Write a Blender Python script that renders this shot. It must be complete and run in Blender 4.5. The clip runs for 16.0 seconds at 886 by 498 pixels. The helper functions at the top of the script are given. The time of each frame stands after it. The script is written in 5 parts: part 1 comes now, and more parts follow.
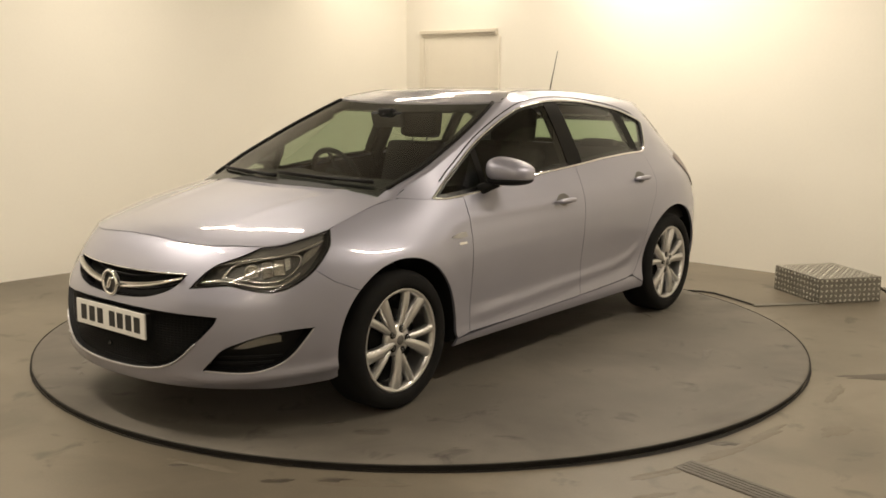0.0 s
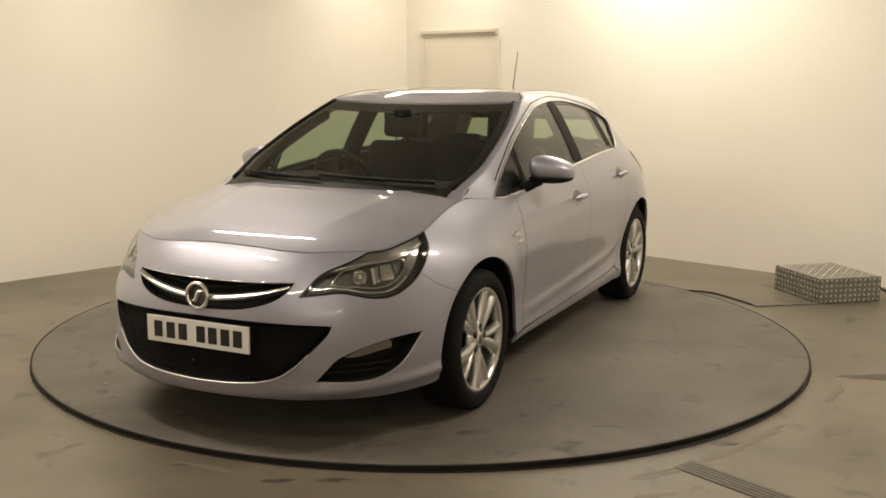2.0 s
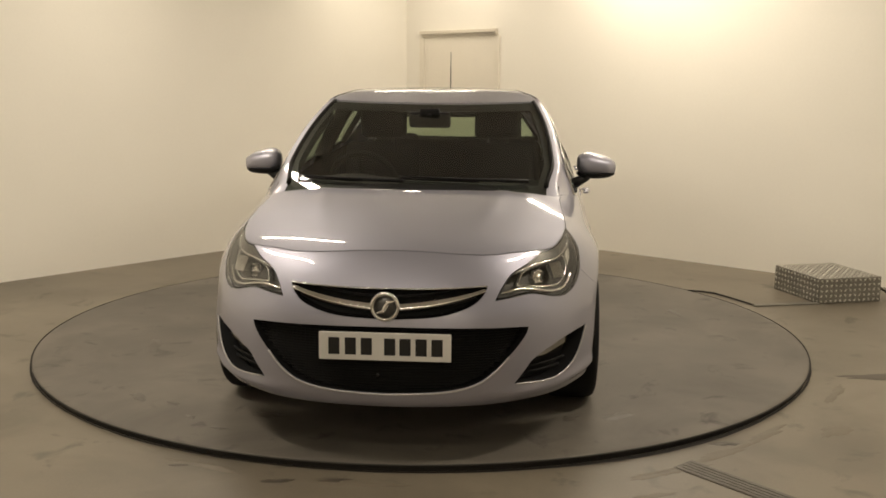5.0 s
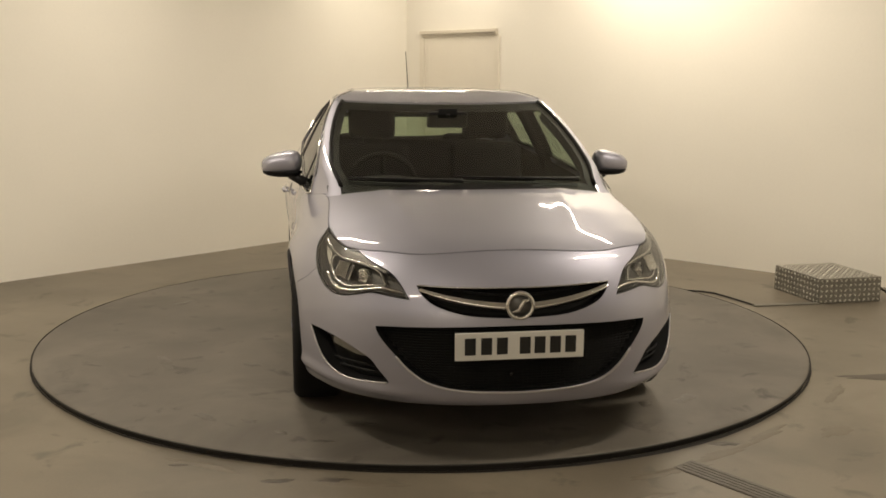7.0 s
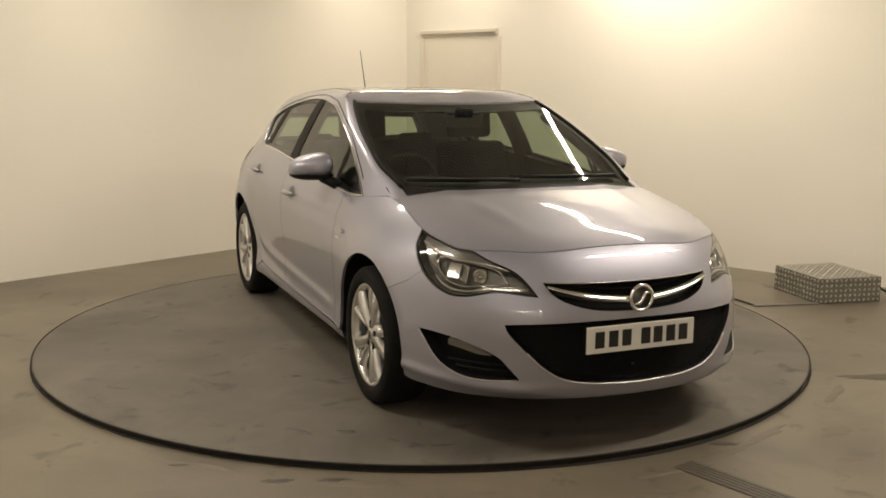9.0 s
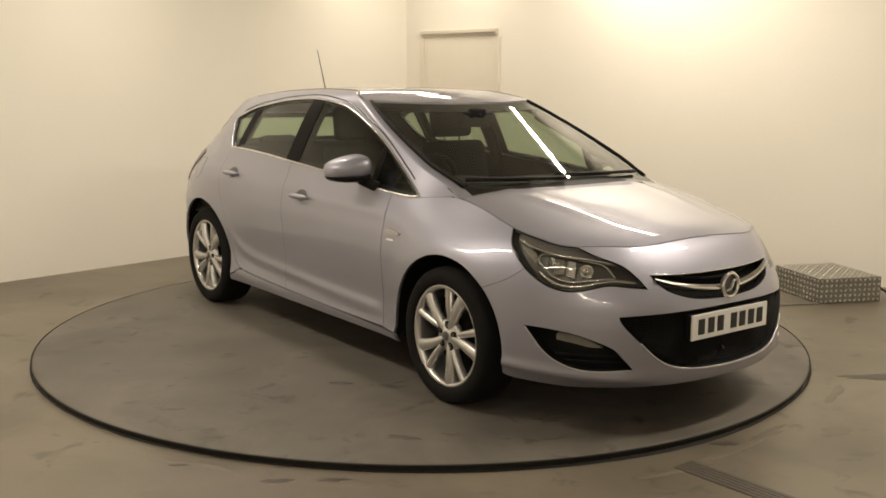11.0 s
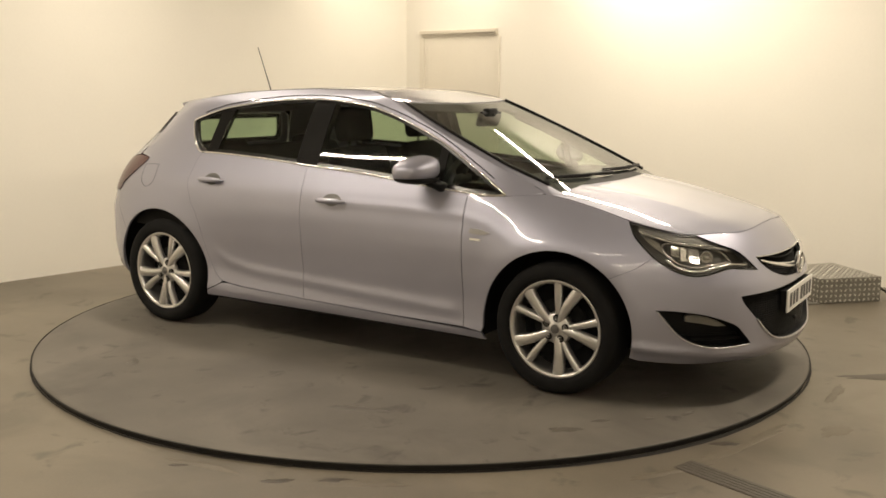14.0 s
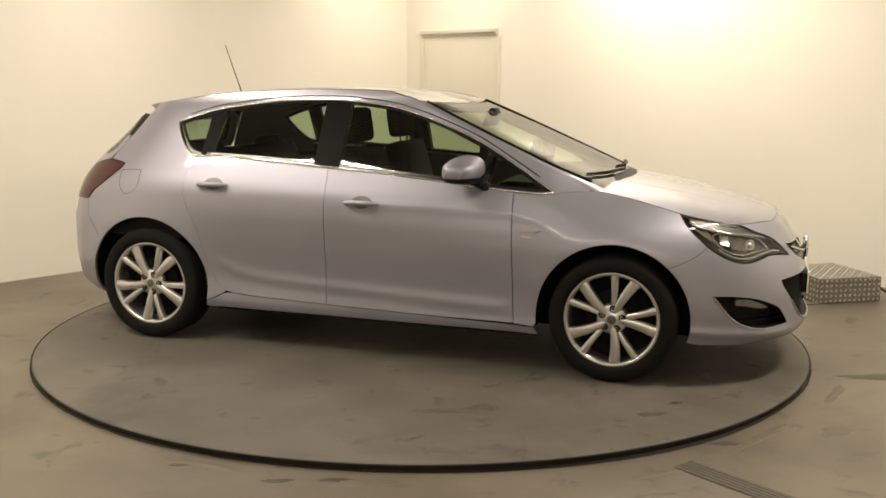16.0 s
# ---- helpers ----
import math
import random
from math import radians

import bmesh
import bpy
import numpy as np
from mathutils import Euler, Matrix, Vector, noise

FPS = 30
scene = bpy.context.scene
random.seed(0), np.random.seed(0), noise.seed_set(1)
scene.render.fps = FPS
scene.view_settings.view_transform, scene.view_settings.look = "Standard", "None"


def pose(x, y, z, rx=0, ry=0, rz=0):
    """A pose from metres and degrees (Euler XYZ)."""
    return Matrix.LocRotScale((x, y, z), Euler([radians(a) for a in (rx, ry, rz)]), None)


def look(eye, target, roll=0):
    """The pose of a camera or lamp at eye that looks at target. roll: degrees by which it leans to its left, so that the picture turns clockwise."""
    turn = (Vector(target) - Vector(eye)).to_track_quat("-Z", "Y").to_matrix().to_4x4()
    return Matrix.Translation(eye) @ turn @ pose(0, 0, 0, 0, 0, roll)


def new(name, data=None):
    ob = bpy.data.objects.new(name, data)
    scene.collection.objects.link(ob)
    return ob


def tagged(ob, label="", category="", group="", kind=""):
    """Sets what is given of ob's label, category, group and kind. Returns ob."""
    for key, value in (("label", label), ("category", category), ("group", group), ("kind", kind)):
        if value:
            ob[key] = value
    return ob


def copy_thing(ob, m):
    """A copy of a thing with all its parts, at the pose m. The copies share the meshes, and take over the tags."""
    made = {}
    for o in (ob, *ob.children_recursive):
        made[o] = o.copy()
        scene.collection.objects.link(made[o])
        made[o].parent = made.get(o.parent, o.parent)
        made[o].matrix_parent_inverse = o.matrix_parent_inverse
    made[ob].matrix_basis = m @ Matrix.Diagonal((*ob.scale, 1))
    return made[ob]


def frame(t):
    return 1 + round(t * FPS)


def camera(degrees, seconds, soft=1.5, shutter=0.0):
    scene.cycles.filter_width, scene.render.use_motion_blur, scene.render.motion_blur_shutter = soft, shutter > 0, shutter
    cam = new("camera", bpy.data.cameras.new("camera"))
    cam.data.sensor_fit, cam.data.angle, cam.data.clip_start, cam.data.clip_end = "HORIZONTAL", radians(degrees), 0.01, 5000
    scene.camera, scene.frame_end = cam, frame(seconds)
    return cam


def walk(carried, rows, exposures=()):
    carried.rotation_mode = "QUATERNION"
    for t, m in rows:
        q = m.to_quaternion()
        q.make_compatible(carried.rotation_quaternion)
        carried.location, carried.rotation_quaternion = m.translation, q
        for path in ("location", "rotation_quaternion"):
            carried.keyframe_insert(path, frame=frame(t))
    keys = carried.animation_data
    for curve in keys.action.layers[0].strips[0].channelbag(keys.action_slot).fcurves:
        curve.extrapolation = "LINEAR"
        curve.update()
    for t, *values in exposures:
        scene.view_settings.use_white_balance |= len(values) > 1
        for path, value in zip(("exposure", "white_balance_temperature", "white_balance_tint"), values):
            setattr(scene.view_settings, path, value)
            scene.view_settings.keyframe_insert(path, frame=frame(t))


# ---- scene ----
from mathutils.geometry import delaunay_2d_cdt

cam = camera(48.72, 16.0, soft=1.7)
TOP = 0.032                      # turntable surface above the floor
EYE = (0.0, -5.9, TOP + 1.4667)
PITCH, YAW, ROLL = radians(9.433), radians(1.127), 0.42
AIM = (EYE[0] + math.sin(YAW) * math.cos(PITCH), EYE[1] + math.cos(YAW) * math.cos(PITCH), EYE[2] - math.sin(PITCH))
walk(cam, [(0.0, look(EYE, AIM, ROLL)), (16.0, look(EYE, AIM, ROLL))],
     [(0.0, 0.24), (3.5, 0.07), (7.0, -0.02), (9.0, 0.02), (12.5, 0.21), (16.0, 0.33)])

# ---- world and lamps ----
world = bpy.data.worlds.new("world")
scene.world = world
world.use_nodes = True
world.node_tree.nodes["Background"].inputs[0].default_value = (0.9, 0.85, 0.75, 1)
world.node_tree.nodes["Background"].inputs[1].default_value = 0.02
CEILING = 3.15
# fluorescent tubes under the ceiling, in a ring over the turntable, the last two added as fill: x, y, turn, length,
# power
TUBES_AND_FILL = [(1.75, 1.85, -67, 2.3, 54), (-0.05, 3.7, 0, 1.1, 16), (-1.52, 0.93, 135, 1.9, 34), (-2.6, -1.7, -45, 2.2, 76), (2.75, -1.65, 36, 2.0, 76), (-0.9, -4.3, 0, 1.8, 20), (0.2, -6.55, 0, 2.4, 26)]
for tx, ty, turn, long, power in TUBES_AND_FILL:
    lamp = bpy.data.lights.new("tube_or_fill_light", "AREA")
    lamp.shape, lamp.size, lamp.size_y, lamp.energy, lamp.color = "RECTANGLE", long, 0.07, power, (1.0, 0.875, 0.70)
    new("tube_or_fill_light", lamp).matrix_world = pose(tx, ty, CEILING - 0.11, 0, 0, turn)


# ---- materials ----
def material(name, base, rough=0.5, metal=0.0, vary=0.0, scale=6.0, bump=0.0, fine=60.0, coat=0.0, emit=0.0, tint=None, space="Object"):
    """A Principled material with colour variation at two scales and a fine relief."""
    m = bpy.data.materials.new(name)
    m.use_nodes = True
    nt = m.node_tree
    b = nt.nodes["Principled BSDF"]
    b.inputs["Base Color"].default_value = (*base, 1)
    b.inputs["Roughness"].default_value, b.inputs["Metallic"].default_value = rough, metal
    b.inputs["Coat Weight"].default_value, b.inputs["Coat Roughness"].default_value = coat, 0.04
    if emit:
        b.inputs["Emission Color"].default_value, b.inputs["Emission Strength"].default_value = (*base, 1), emit
    if vary or bump:
        tc = nt.nodes.new("ShaderNodeTexCoord")
        big, small = nt.nodes.new("ShaderNodeTexNoise"), nt.nodes.new("ShaderNodeTexNoise")
        for n, s in ((big, scale), (small, fine)):
            n.inputs["Scale"].default_value, n.inputs["Detail"].default_value = s, 5
            nt.links.new(tc.outputs[space], n.inputs["Vector"])
        if vary:
            mix = nt.nodes.new("ShaderNodeMath")
            mix.operation = "MULTIPLY_ADD"
            nt.links.new(big.outputs[0], mix.inputs[0])
            mix.inputs[1].default_value = 0.75
            add = nt.nodes.new("ShaderNodeMath")
            add.operation = "MULTIPLY"
            add.inputs[1].default_value = 0.25
            nt.links.new(small.outputs[0], add.inputs[0])
            nt.links.new(add.outputs[0], mix.inputs[2])
            ramp = nt.nodes.new("ShaderNodeValToRGB")
            lo, hi = tint or [c * (1 - vary) for c in base], [min(1, c * (1 + vary)) for c in base]
            ramp.color_ramp.elements[0].position, ramp.color_ramp.elements[1].position = 0.36, 0.64
            ramp.color_ramp.elements[0].color, ramp.color_ramp.elements[1].color = (*lo, 1), (*hi, 1)
            nt.links.new(mix.outputs[0], ramp.inputs[0])
            nt.links.new(ramp.outputs[0], b.inputs["Base Color"])
            rr = nt.nodes.new("ShaderNodeMapRange")
            rr.inputs["To Min"].default_value, rr.inputs["To Max"].default_value = rough * 0.85, min(1, rough * 1.15)
            nt.links.new(small.outputs[0], rr.inputs["Value"])
            nt.links.new(rr.outputs[0], b.inputs["Roughness"])
        if bump:
            bp = nt.nodes.new("ShaderNodeBump")
            bp.inputs["Strength"].default_value, bp.inputs["Distance"].default_value = bump, 0.003
            nt.links.new(small.outputs[0], bp.inputs["Height"])
            nt.links.new(bp.outputs[0], b.inputs["Normal"])
    return m


def glass(name, tint, gloss=0.02):
    """A thin pane: clear, tinted, with a reflection that grows at grazing angles."""
    m = bpy.data.materials.new(name)
    m.use_nodes = True
    nt = m.node_tree
    nt.nodes.remove(nt.nodes["Principled BSDF"])
    out = nt.nodes["Material Output"]
    mix, clear, shine, edge = (nt.nodes.new("ShaderNode" + k) for k in ("MixShader", "BsdfTransparent", "BsdfGlossy", "LayerWeight"))
    clear.inputs["Color"].default_value = (*tint, 1)
    shine.inputs["Roughness"].default_value = gloss
    edge.inputs["Blend"].default_value = 0.5
    power, scaled = nt.nodes.new("ShaderNodeMath"), nt.nodes.new("ShaderNodeMath")
    power.operation, power.inputs[1].default_value = "POWER", 4.0
    scaled.operation, scaled.inputs[1].default_value, scaled.inputs[2].default_value = "MULTIPLY_ADD", 0.80, 0.05
    nt.links.new(edge.outputs["Facing"], power.inputs[0])
    nt.links.new(power.outputs[0], scaled.inputs[0])
    nt.links.new(scaled.outputs[0], mix.inputs[0])
    nt.links.new(clear.outputs[0], mix.inputs[1])
    nt.links.new(shine.outputs[0], mix.inputs[2])
    nt.links.new(mix.outputs[0], out.inputs["Surface"])
    return m


def stained(name, base, dark, scale, rough, wet=0.0):
    """Worn concrete paint: broad tone, blotches, scuffs and small oil spots."""
    m = material(name, base, rough, 0, 0.24, scale, 0.14, 90)
    nt = m.node_tree
    b = nt.nodes["Principled BSDF"]
    tc = nt.nodes.new("ShaderNodeTexCoord")
    prev = b.inputs["Base Color"].links[0].from_socket
    for s, lo, hi, strength, colour in ((1.3, 0.48, 0.72, 0.62, dark), (4.5, 0.60, 0.74, 0.75, [c * 0.55 for c in dark]), (17, 0.70, 0.76, 0.6, [c * 0.5 for c in dark])):
        n = nt.nodes.new("ShaderNodeTexNoise")
        n.inputs["Scale"].default_value, n.inputs["Detail"].default_value, n.inputs["Roughness"].default_value = s, 4, 0.6
        n.inputs["Distortion"].default_value = 0.6
        nt.links.new(tc.outputs["Object"], n.inputs["Vector"])
        r = nt.nodes.new("ShaderNodeMapRange")
        r.inputs["From Min"].default_value, r.inputs["From Max"].default_value, r.inputs["To Max"].default_value = lo, hi, strength
        nt.links.new(n.outputs[0], r.inputs["Value"])
        mx = nt.nodes.new("ShaderNodeMix")
        mx.data_type = "RGBA"
        nt.links.new(r.outputs[0], mx.inputs[0])
        nt.links.new(prev, mx.inputs[6])
        mx.inputs[7].default_value = (*colour, 1)
        prev = mx.outputs[2]
    nt.links.new(prev, b.inputs["Base Color"])
    return m


PAINT = material("silver_paint", (0.355, 0.355, 0.425), 0.47, 0.70, 0.02, 3.0, 0, 900, coat=1.0)
CHROME = material("chrome", (0.84, 0.84, 0.84), 0.10, 1.0, 0.03, 8, 0, 80)
ALLOY = material("alloy", (0.64, 0.63, 0.62), 0.30, 0.9, 0.05, 9, 0, 300, coat=0.4)
RUBBER = material("tyre_rubber", (0.007, 0.0068, 0.0068), 0.8, 0, 0.2, 9, 0.25, 160)
RUBBER.node_tree.nodes["Principled BSDF"].inputs["Specular IOR Level"].default_value = 0.2
PLASTIC = material("black_plastic", (0.010, 0.010, 0.0105), 0.5, 0, 0.15, 9, 0.15, 400)
GLOSSBLACK = material("black_gloss", (0.010, 0.010, 0.011), 0.22, 0, 0.1, 9, 0, 100)
PILLAR = material("pillar_black", (0.008, 0.0075, 0.007), 0.45, 0, 0.1, 9, 0, 100)
PILLAR.node_tree.nodes["Principled BSDF"].inputs["Specular IOR Level"].default_value = 0.06
DARK = material("underseal", (0.010, 0.010, 0.010), 0.85, 0, 0.2, 8, 0.2, 60)
FABRIC = material("seat_fabric", (0.013, 0.0125, 0.013), 0.9, 0, 0.25, 20, 0.3, 500)
TRIM = material("cabin_trim", (0.015, 0.0145, 0.014), 0.75, 0, 0.15, 8, 0.15, 300)
for m in (PLASTIC, FABRIC, TRIM, DARK):
    m.node_tree.nodes["Principled BSDF"].inputs["Specular IOR Level"].default_value = 0.15
HEADLINER = material("headliner", (0.10, 0.096, 0.09), 0.95, 0, 0.08, 8, 0.1, 300)
PANE = glass("side_glass", (0.60, 0.70, 0.57))
SCREEN = glass("screen_glass", (0.68, 0.74, 0.66))
LENS = glass("lamp_lens", (0.86, 0.86, 0.84))
SATIN = material("satin_trim", (0.52, 0.52, 0.54), 0.32, 0.8, 0.05, 20, 0, 120)
REFLECTOR = material("reflector", (0.80, 0.80, 0.80), 0.10, 0.9, 0.06, 30, 0.05, 120)
LAMPGREY = material("lamp_bezel", (0.15, 0.147, 0.143), 0.36, 0.6, 0.1, 20, 0, 90)
BEZEL = material("grey_bezel", (0.17, 0.165, 0.158), 0.34, 0.3, 0.1, 20, 0, 90)
RED = material("red_lens", (0.055, 0.006, 0.005), 0.2, 0, 0.1, 20, 0, 90, coat=0.12)
PLATE = material("plate_white", (0.74, 0.73, 0.70), 0.35, 0, 0.04, 12, 0, 200)
INK = material("plate_black", (0.012, 0.012, 0.012), 0.4, 0, 0.1, 12, 0, 200)
STEEL = material("brake_steel", (0.12, 0.115, 0.11), 0.4, 0.9, 0.15, 20, 0.1, 120)
TREAD = material("aluminium_plate", (0.21, 0.20, 0.175), 0.45, 0.6, 0.12, 7, 0.08, 120)
# Raised bumps in a paler aluminium than the plate, to set off the pattern.
TREADTOP = material("pale_aluminium", (0.56, 0.545, 0.49), 0.36, 0.8, 0.12, 9, 0.05, 120)
WALLPAINT = material("cream_wall", (0.86, 0.83, 0.755), 0.62, 0, 0.025, 0.7, 0.06, 45)
DOORPAINT = material("door_paint", (0.78, 0.735, 0.645), 0.45, 0, 0.03, 1.5, 0.04, 60)
FRAMEPAINT = material("frame_paint", (0.66, 0.61, 0.52), 0.45, 0, 0.06, 3, 0.04, 60)
CEILGREY = material("unseen_ceiling_grey", (0.50, 0.485, 0.45), 0.8, 0, 0.03, 1.0, 0.05, 40)
FLOOR = stained("floor_paint", (0.166, 0.142, 0.108), (0.088, 0.075, 0.055), 0.8, 0.42)
DISC = stained("turntable_paint", (0.146, 0.132, 0.112), (0.062, 0.055, 0.047), 1.1, 0.58)
DISC.node_tree.nodes["Principled BSDF"].inputs["Specular IOR Level"].default_value = 0.3
GAP = material("rim_black", (0.012, 0.010, 0.008), 0.7, 0, 0.2, 8, 0.1, 80)
TUBE = material("tube_housing", (0.8, 0.8, 0.78), 0.4, 0, 0.03, 4, 0, 60)
FOGGREY = material("fog_grey", (0.32, 0.315, 0.305), 0.3, 0.7, 0.1, 20, 0, 90)
CLEARGREY = material("clear_grey", (0.42, 0.41, 0.40), 0.2, 0.2, 0.06, 20, 0, 90)
OIL = material("oil_stain", (0.060, 0.049, 0.036), 0.45, 0, 0.3, 14, 0.05, 80)
SCUFF = material("scuff_grime", (0.062, 0.053, 0.042), 0.5, 0, 0.35, 16, 0.1, 70, tint=(0.10, 0.09, 0.075))
GRIME = material("floor_grime", (0.092, 0.077, 0.056), 0.5, 0, 0.4, 11, 0.1, 60, tint=(0.142, 0.120, 0.090))


# ---- shape of the car's skin (car space: x forward from mid wheelbase, y left, z up) ----
def spline(xs, ys):
    """A smooth curve through a few control points, which does not overshoot them."""
    xs, ys = np.asarray(xs, float), np.asarray(ys, float)
    h, d = np.diff(xs), np.diff(ys) / np.diff(xs)
    m = np.zeros(len(xs))
    for k in range(1, len(xs) - 1):
        if d[k - 1] * d[k] > 0:
            w1, w2 = 2 * h[k] + h[k - 1], h[k] + 2 * h[k - 1]
            m[k] = (w1 + w2) / (w1 / d[k - 1] + w2 / d[k])
    m[0], m[-1] = d[0], d[-1]

    def f(x):
        x = np.asarray(x, float)
        k = np.clip(np.searchsorted(xs, x) - 1, 0, len(h) - 1)
        s = x - xs[k]
        t = np.clip(s / h[k], 0, 1)
        inside = ys[k] + m[k] * h[k] * t * (1 - t) ** 2 + (3 * t * t - 2 * t ** 3) * (ys[k + 1] - ys[k]) - m[k + 1] * h[k] * t * t * (1 - t)
        return inside + np.where(x < xs[0], (x - xs[0]) * m[0], 0) + np.where(x > xs[-1], (x - xs[-1]) * m[-1], 0)
    return f


# plan of the widest line of the body, from the nose along the left side to the tail
PLAN_X = [2.285, 2.27, 2.212, 2.09, 1.93, 1.70, 1.35, 0.9, 0.0, -0.9, -1.35, -1.70, -1.92, -2.055, -2.11, -2.12]
PLAN_Y = [0.0, 0.24, 0.45, 0.63, 0.755, 0.845, 0.892, 0.902, 0.905, 0.905, 0.896, 0.852, 0.75, 0.56, 0.3, 0.0]
_s0 = np.concatenate([[0], np.cumsum(np.hypot(np.diff(PLAN_X), np.diff(PLAN_Y)))])


def natural(xs, ys, slope0, slope1):
    """A cubic spline with given end slopes, sampled densely."""
    n = len(xs)
    xs, ys = np.asarray(xs, float), np.asarray(ys, float)
    h = np.diff(xs)
    a, b = np.zeros((n, n)), np.zeros(n)
    a[0, 0] = a[-1, -1] = 1
    b[0], b[-1] = slope0, slope1
    for i in range(1, n - 1):
        a[i, i - 1], a[i, i], a[i, i + 1] = h[i], 2 * (h[i] + h[i - 1]), h[i - 1]
        b[i] = 3 * (h[i] * (ys[i] - ys[i - 1]) / h[i - 1] + h[i - 1] * (ys[i + 1] - ys[i]) / h[i])
    m = np.linalg.solve(a, b)

    def f(x):
        k = np.clip(np.searchsorted(xs, x) - 1, 0, n - 2)
        t = (x - xs[k]) / h[k]
        return (ys[k] * (2 * t ** 3 - 3 * t * t + 1) + m[k] * h[k] * (t ** 3 - 2 * t * t + t)
                + ys[k + 1] * (3 * t * t - 2 * t ** 3) + m[k + 1] * h[k] * (t ** 3 - t * t))
    return f


_px, _py = natural(_s0, PLAN_X, 0, 0), natural(_s0, PLAN_Y, 1, -1)
U_END = _s0[-1]
_ud = np.linspace(0, U_END, 2001)
_xd, _yd = _px(_ud), _py(_ud)
_td = np.stack([np.gradient(_xd), np.gradient(_yd)], 1)
_td /= np.linalg.norm(_td, axis=1)[:, None]
# how far the skin lies inside that line, height by height, at stations along it
STATIONS = [
    (2.285, [.17, .20, .225, .27, .33, .45, .55, .60, .68, .74, .80, .84, 1.4], [.12, .06, .02, .005, .012, .012, .028, .042, .085, .125, .178, .235, 1.2]),
    (2.14, [.17, .20, .225, .28, .35, .45, .55, .63, .72, .78, .84, .90, 1.4], [.13, .08, .04, .015, .008, .01, .02, .05, .10, .145, .205, .28, 1.0]),
    (1.90, [.17, .20, .24, .30, .38, .46, .56, .64, .72, .79, .85, .92, 1.4], [.09, .06, .03, .01, .005, .008, .018, .035, .065, .105, .165, .25, .8]),
    (1.35, [.17, .22, .30, .45, .62, .70, .76, .82, .87, .92, .98, 1.4], [.04, .02, .01, .0, .0, .012, .038, .08, .125, .185, .27, .75]),
    (0.92, [.18, .21, .245, .27, .31, .40, .52, .64, .72, .80, .88, .94, 1.0, 1.1, 1.4], [.08, .05, .026, .025, .030, .032, .024, .02, .028, .05, .08, .11, .145, .20, .36]),
    (0.0, [.18, .21, .245, .27, .31, .38, .50, .62, .74, .82, .88, .94, 1.0, 1.1, 1.2, 1.3, 1.37, 1.41, 1.44], [.085, .055, .033, .032, .037, .044, .036, .024, .02, .028, .042, .066, .092, .137, .186, .240, .283, .322, .40]),
    (-0.9, [.18, .21, .245, .28, .32, .40, .50, .62, .76, .86, .92, .98, 1.05, 1.15, 1.25, 1.32, 1.37, 1.42], [.085, .055, .033, .032, .038, .045, .037, .022, .013, .022, .042, .072, .110, .167, .228, .274, .315, .40]),
    (-1.35, [.18, .24, .32, .48, .66, .76, .86, .92, .99, 1.08, 1.18, 1.28, 1.36, 1.42], [.06, .03, .01, .0, .0, .006, .02, .042, .085, .145, .205, .27, .34, .44]),
    (-1.92, [.20, .25, .33, .50, .66, .76, .86, .95, 1.05, 1.15, 1.25, 1.40], [.14, .07, .02, .0, .0, .018, .05, .10, .185, .29, .41, .60]),
    (-2.12, [.20, .25, .33, .50, .63, .73, .83, .95, 1.05, 1.15, 1.25, 1.40], [.16, .09, .03, .0, .0, .018, .05, .10, .21, .36, .52, .78]),
]
_su = [float(np.interp(-s[0], -_xd, _ud)) for s in STATIONS]
_su[0], _su[-1] = 0.0, U_END
_sz = np.linspace(0.1, 1.6, 301)
_tab = np.stack([spline(s[1], s[2])(_sz) for s in STATIONS])


def inset(u, z):
    """Smooth between the stations (pchip across them)."""
    u, z = np.broadcast_arrays(np.asarray(u, float), np.asarray(z, float))
    k = np.clip(np.searchsorted(_su, u) - 1, 0, len(_su) - 2)
    zi = np.clip((z - 0.1) / 0.005, 0, 299.999)
    z0 = zi.astype(int)
    fz = zi - z0
    row = lambda i: _tab[i, z0] * (1 - fz) + _tab[i, z0 + 1] * fz
    n, su = len(_su), np.asarray(_su)
    k0, k2 = np.clip(k - 1, 0, n - 1), np.clip(k + 2, 0, n - 1)
    a, b = row(k), row(k + 1)
    h = su[k + 1] - su[k]
    ma = np.where(k > 0, (b - row(k0)) / np.maximum(su[k + 1] - su[k0], 1e-6), 0)
    mb = np.where(k < n - 2, (row(k2) - a) / np.maximum(su[k2] - su[k], 1e-6), 0)
    t = (u - su[k]) / h
    return a * (2 * t ** 3 - 3 * t * t + 1) + ma * h * (t ** 3 - 2 * t * t + t) + b * (3 * t * t - 2 * t ** 3) + mb * h * (t ** 3 - t * t)


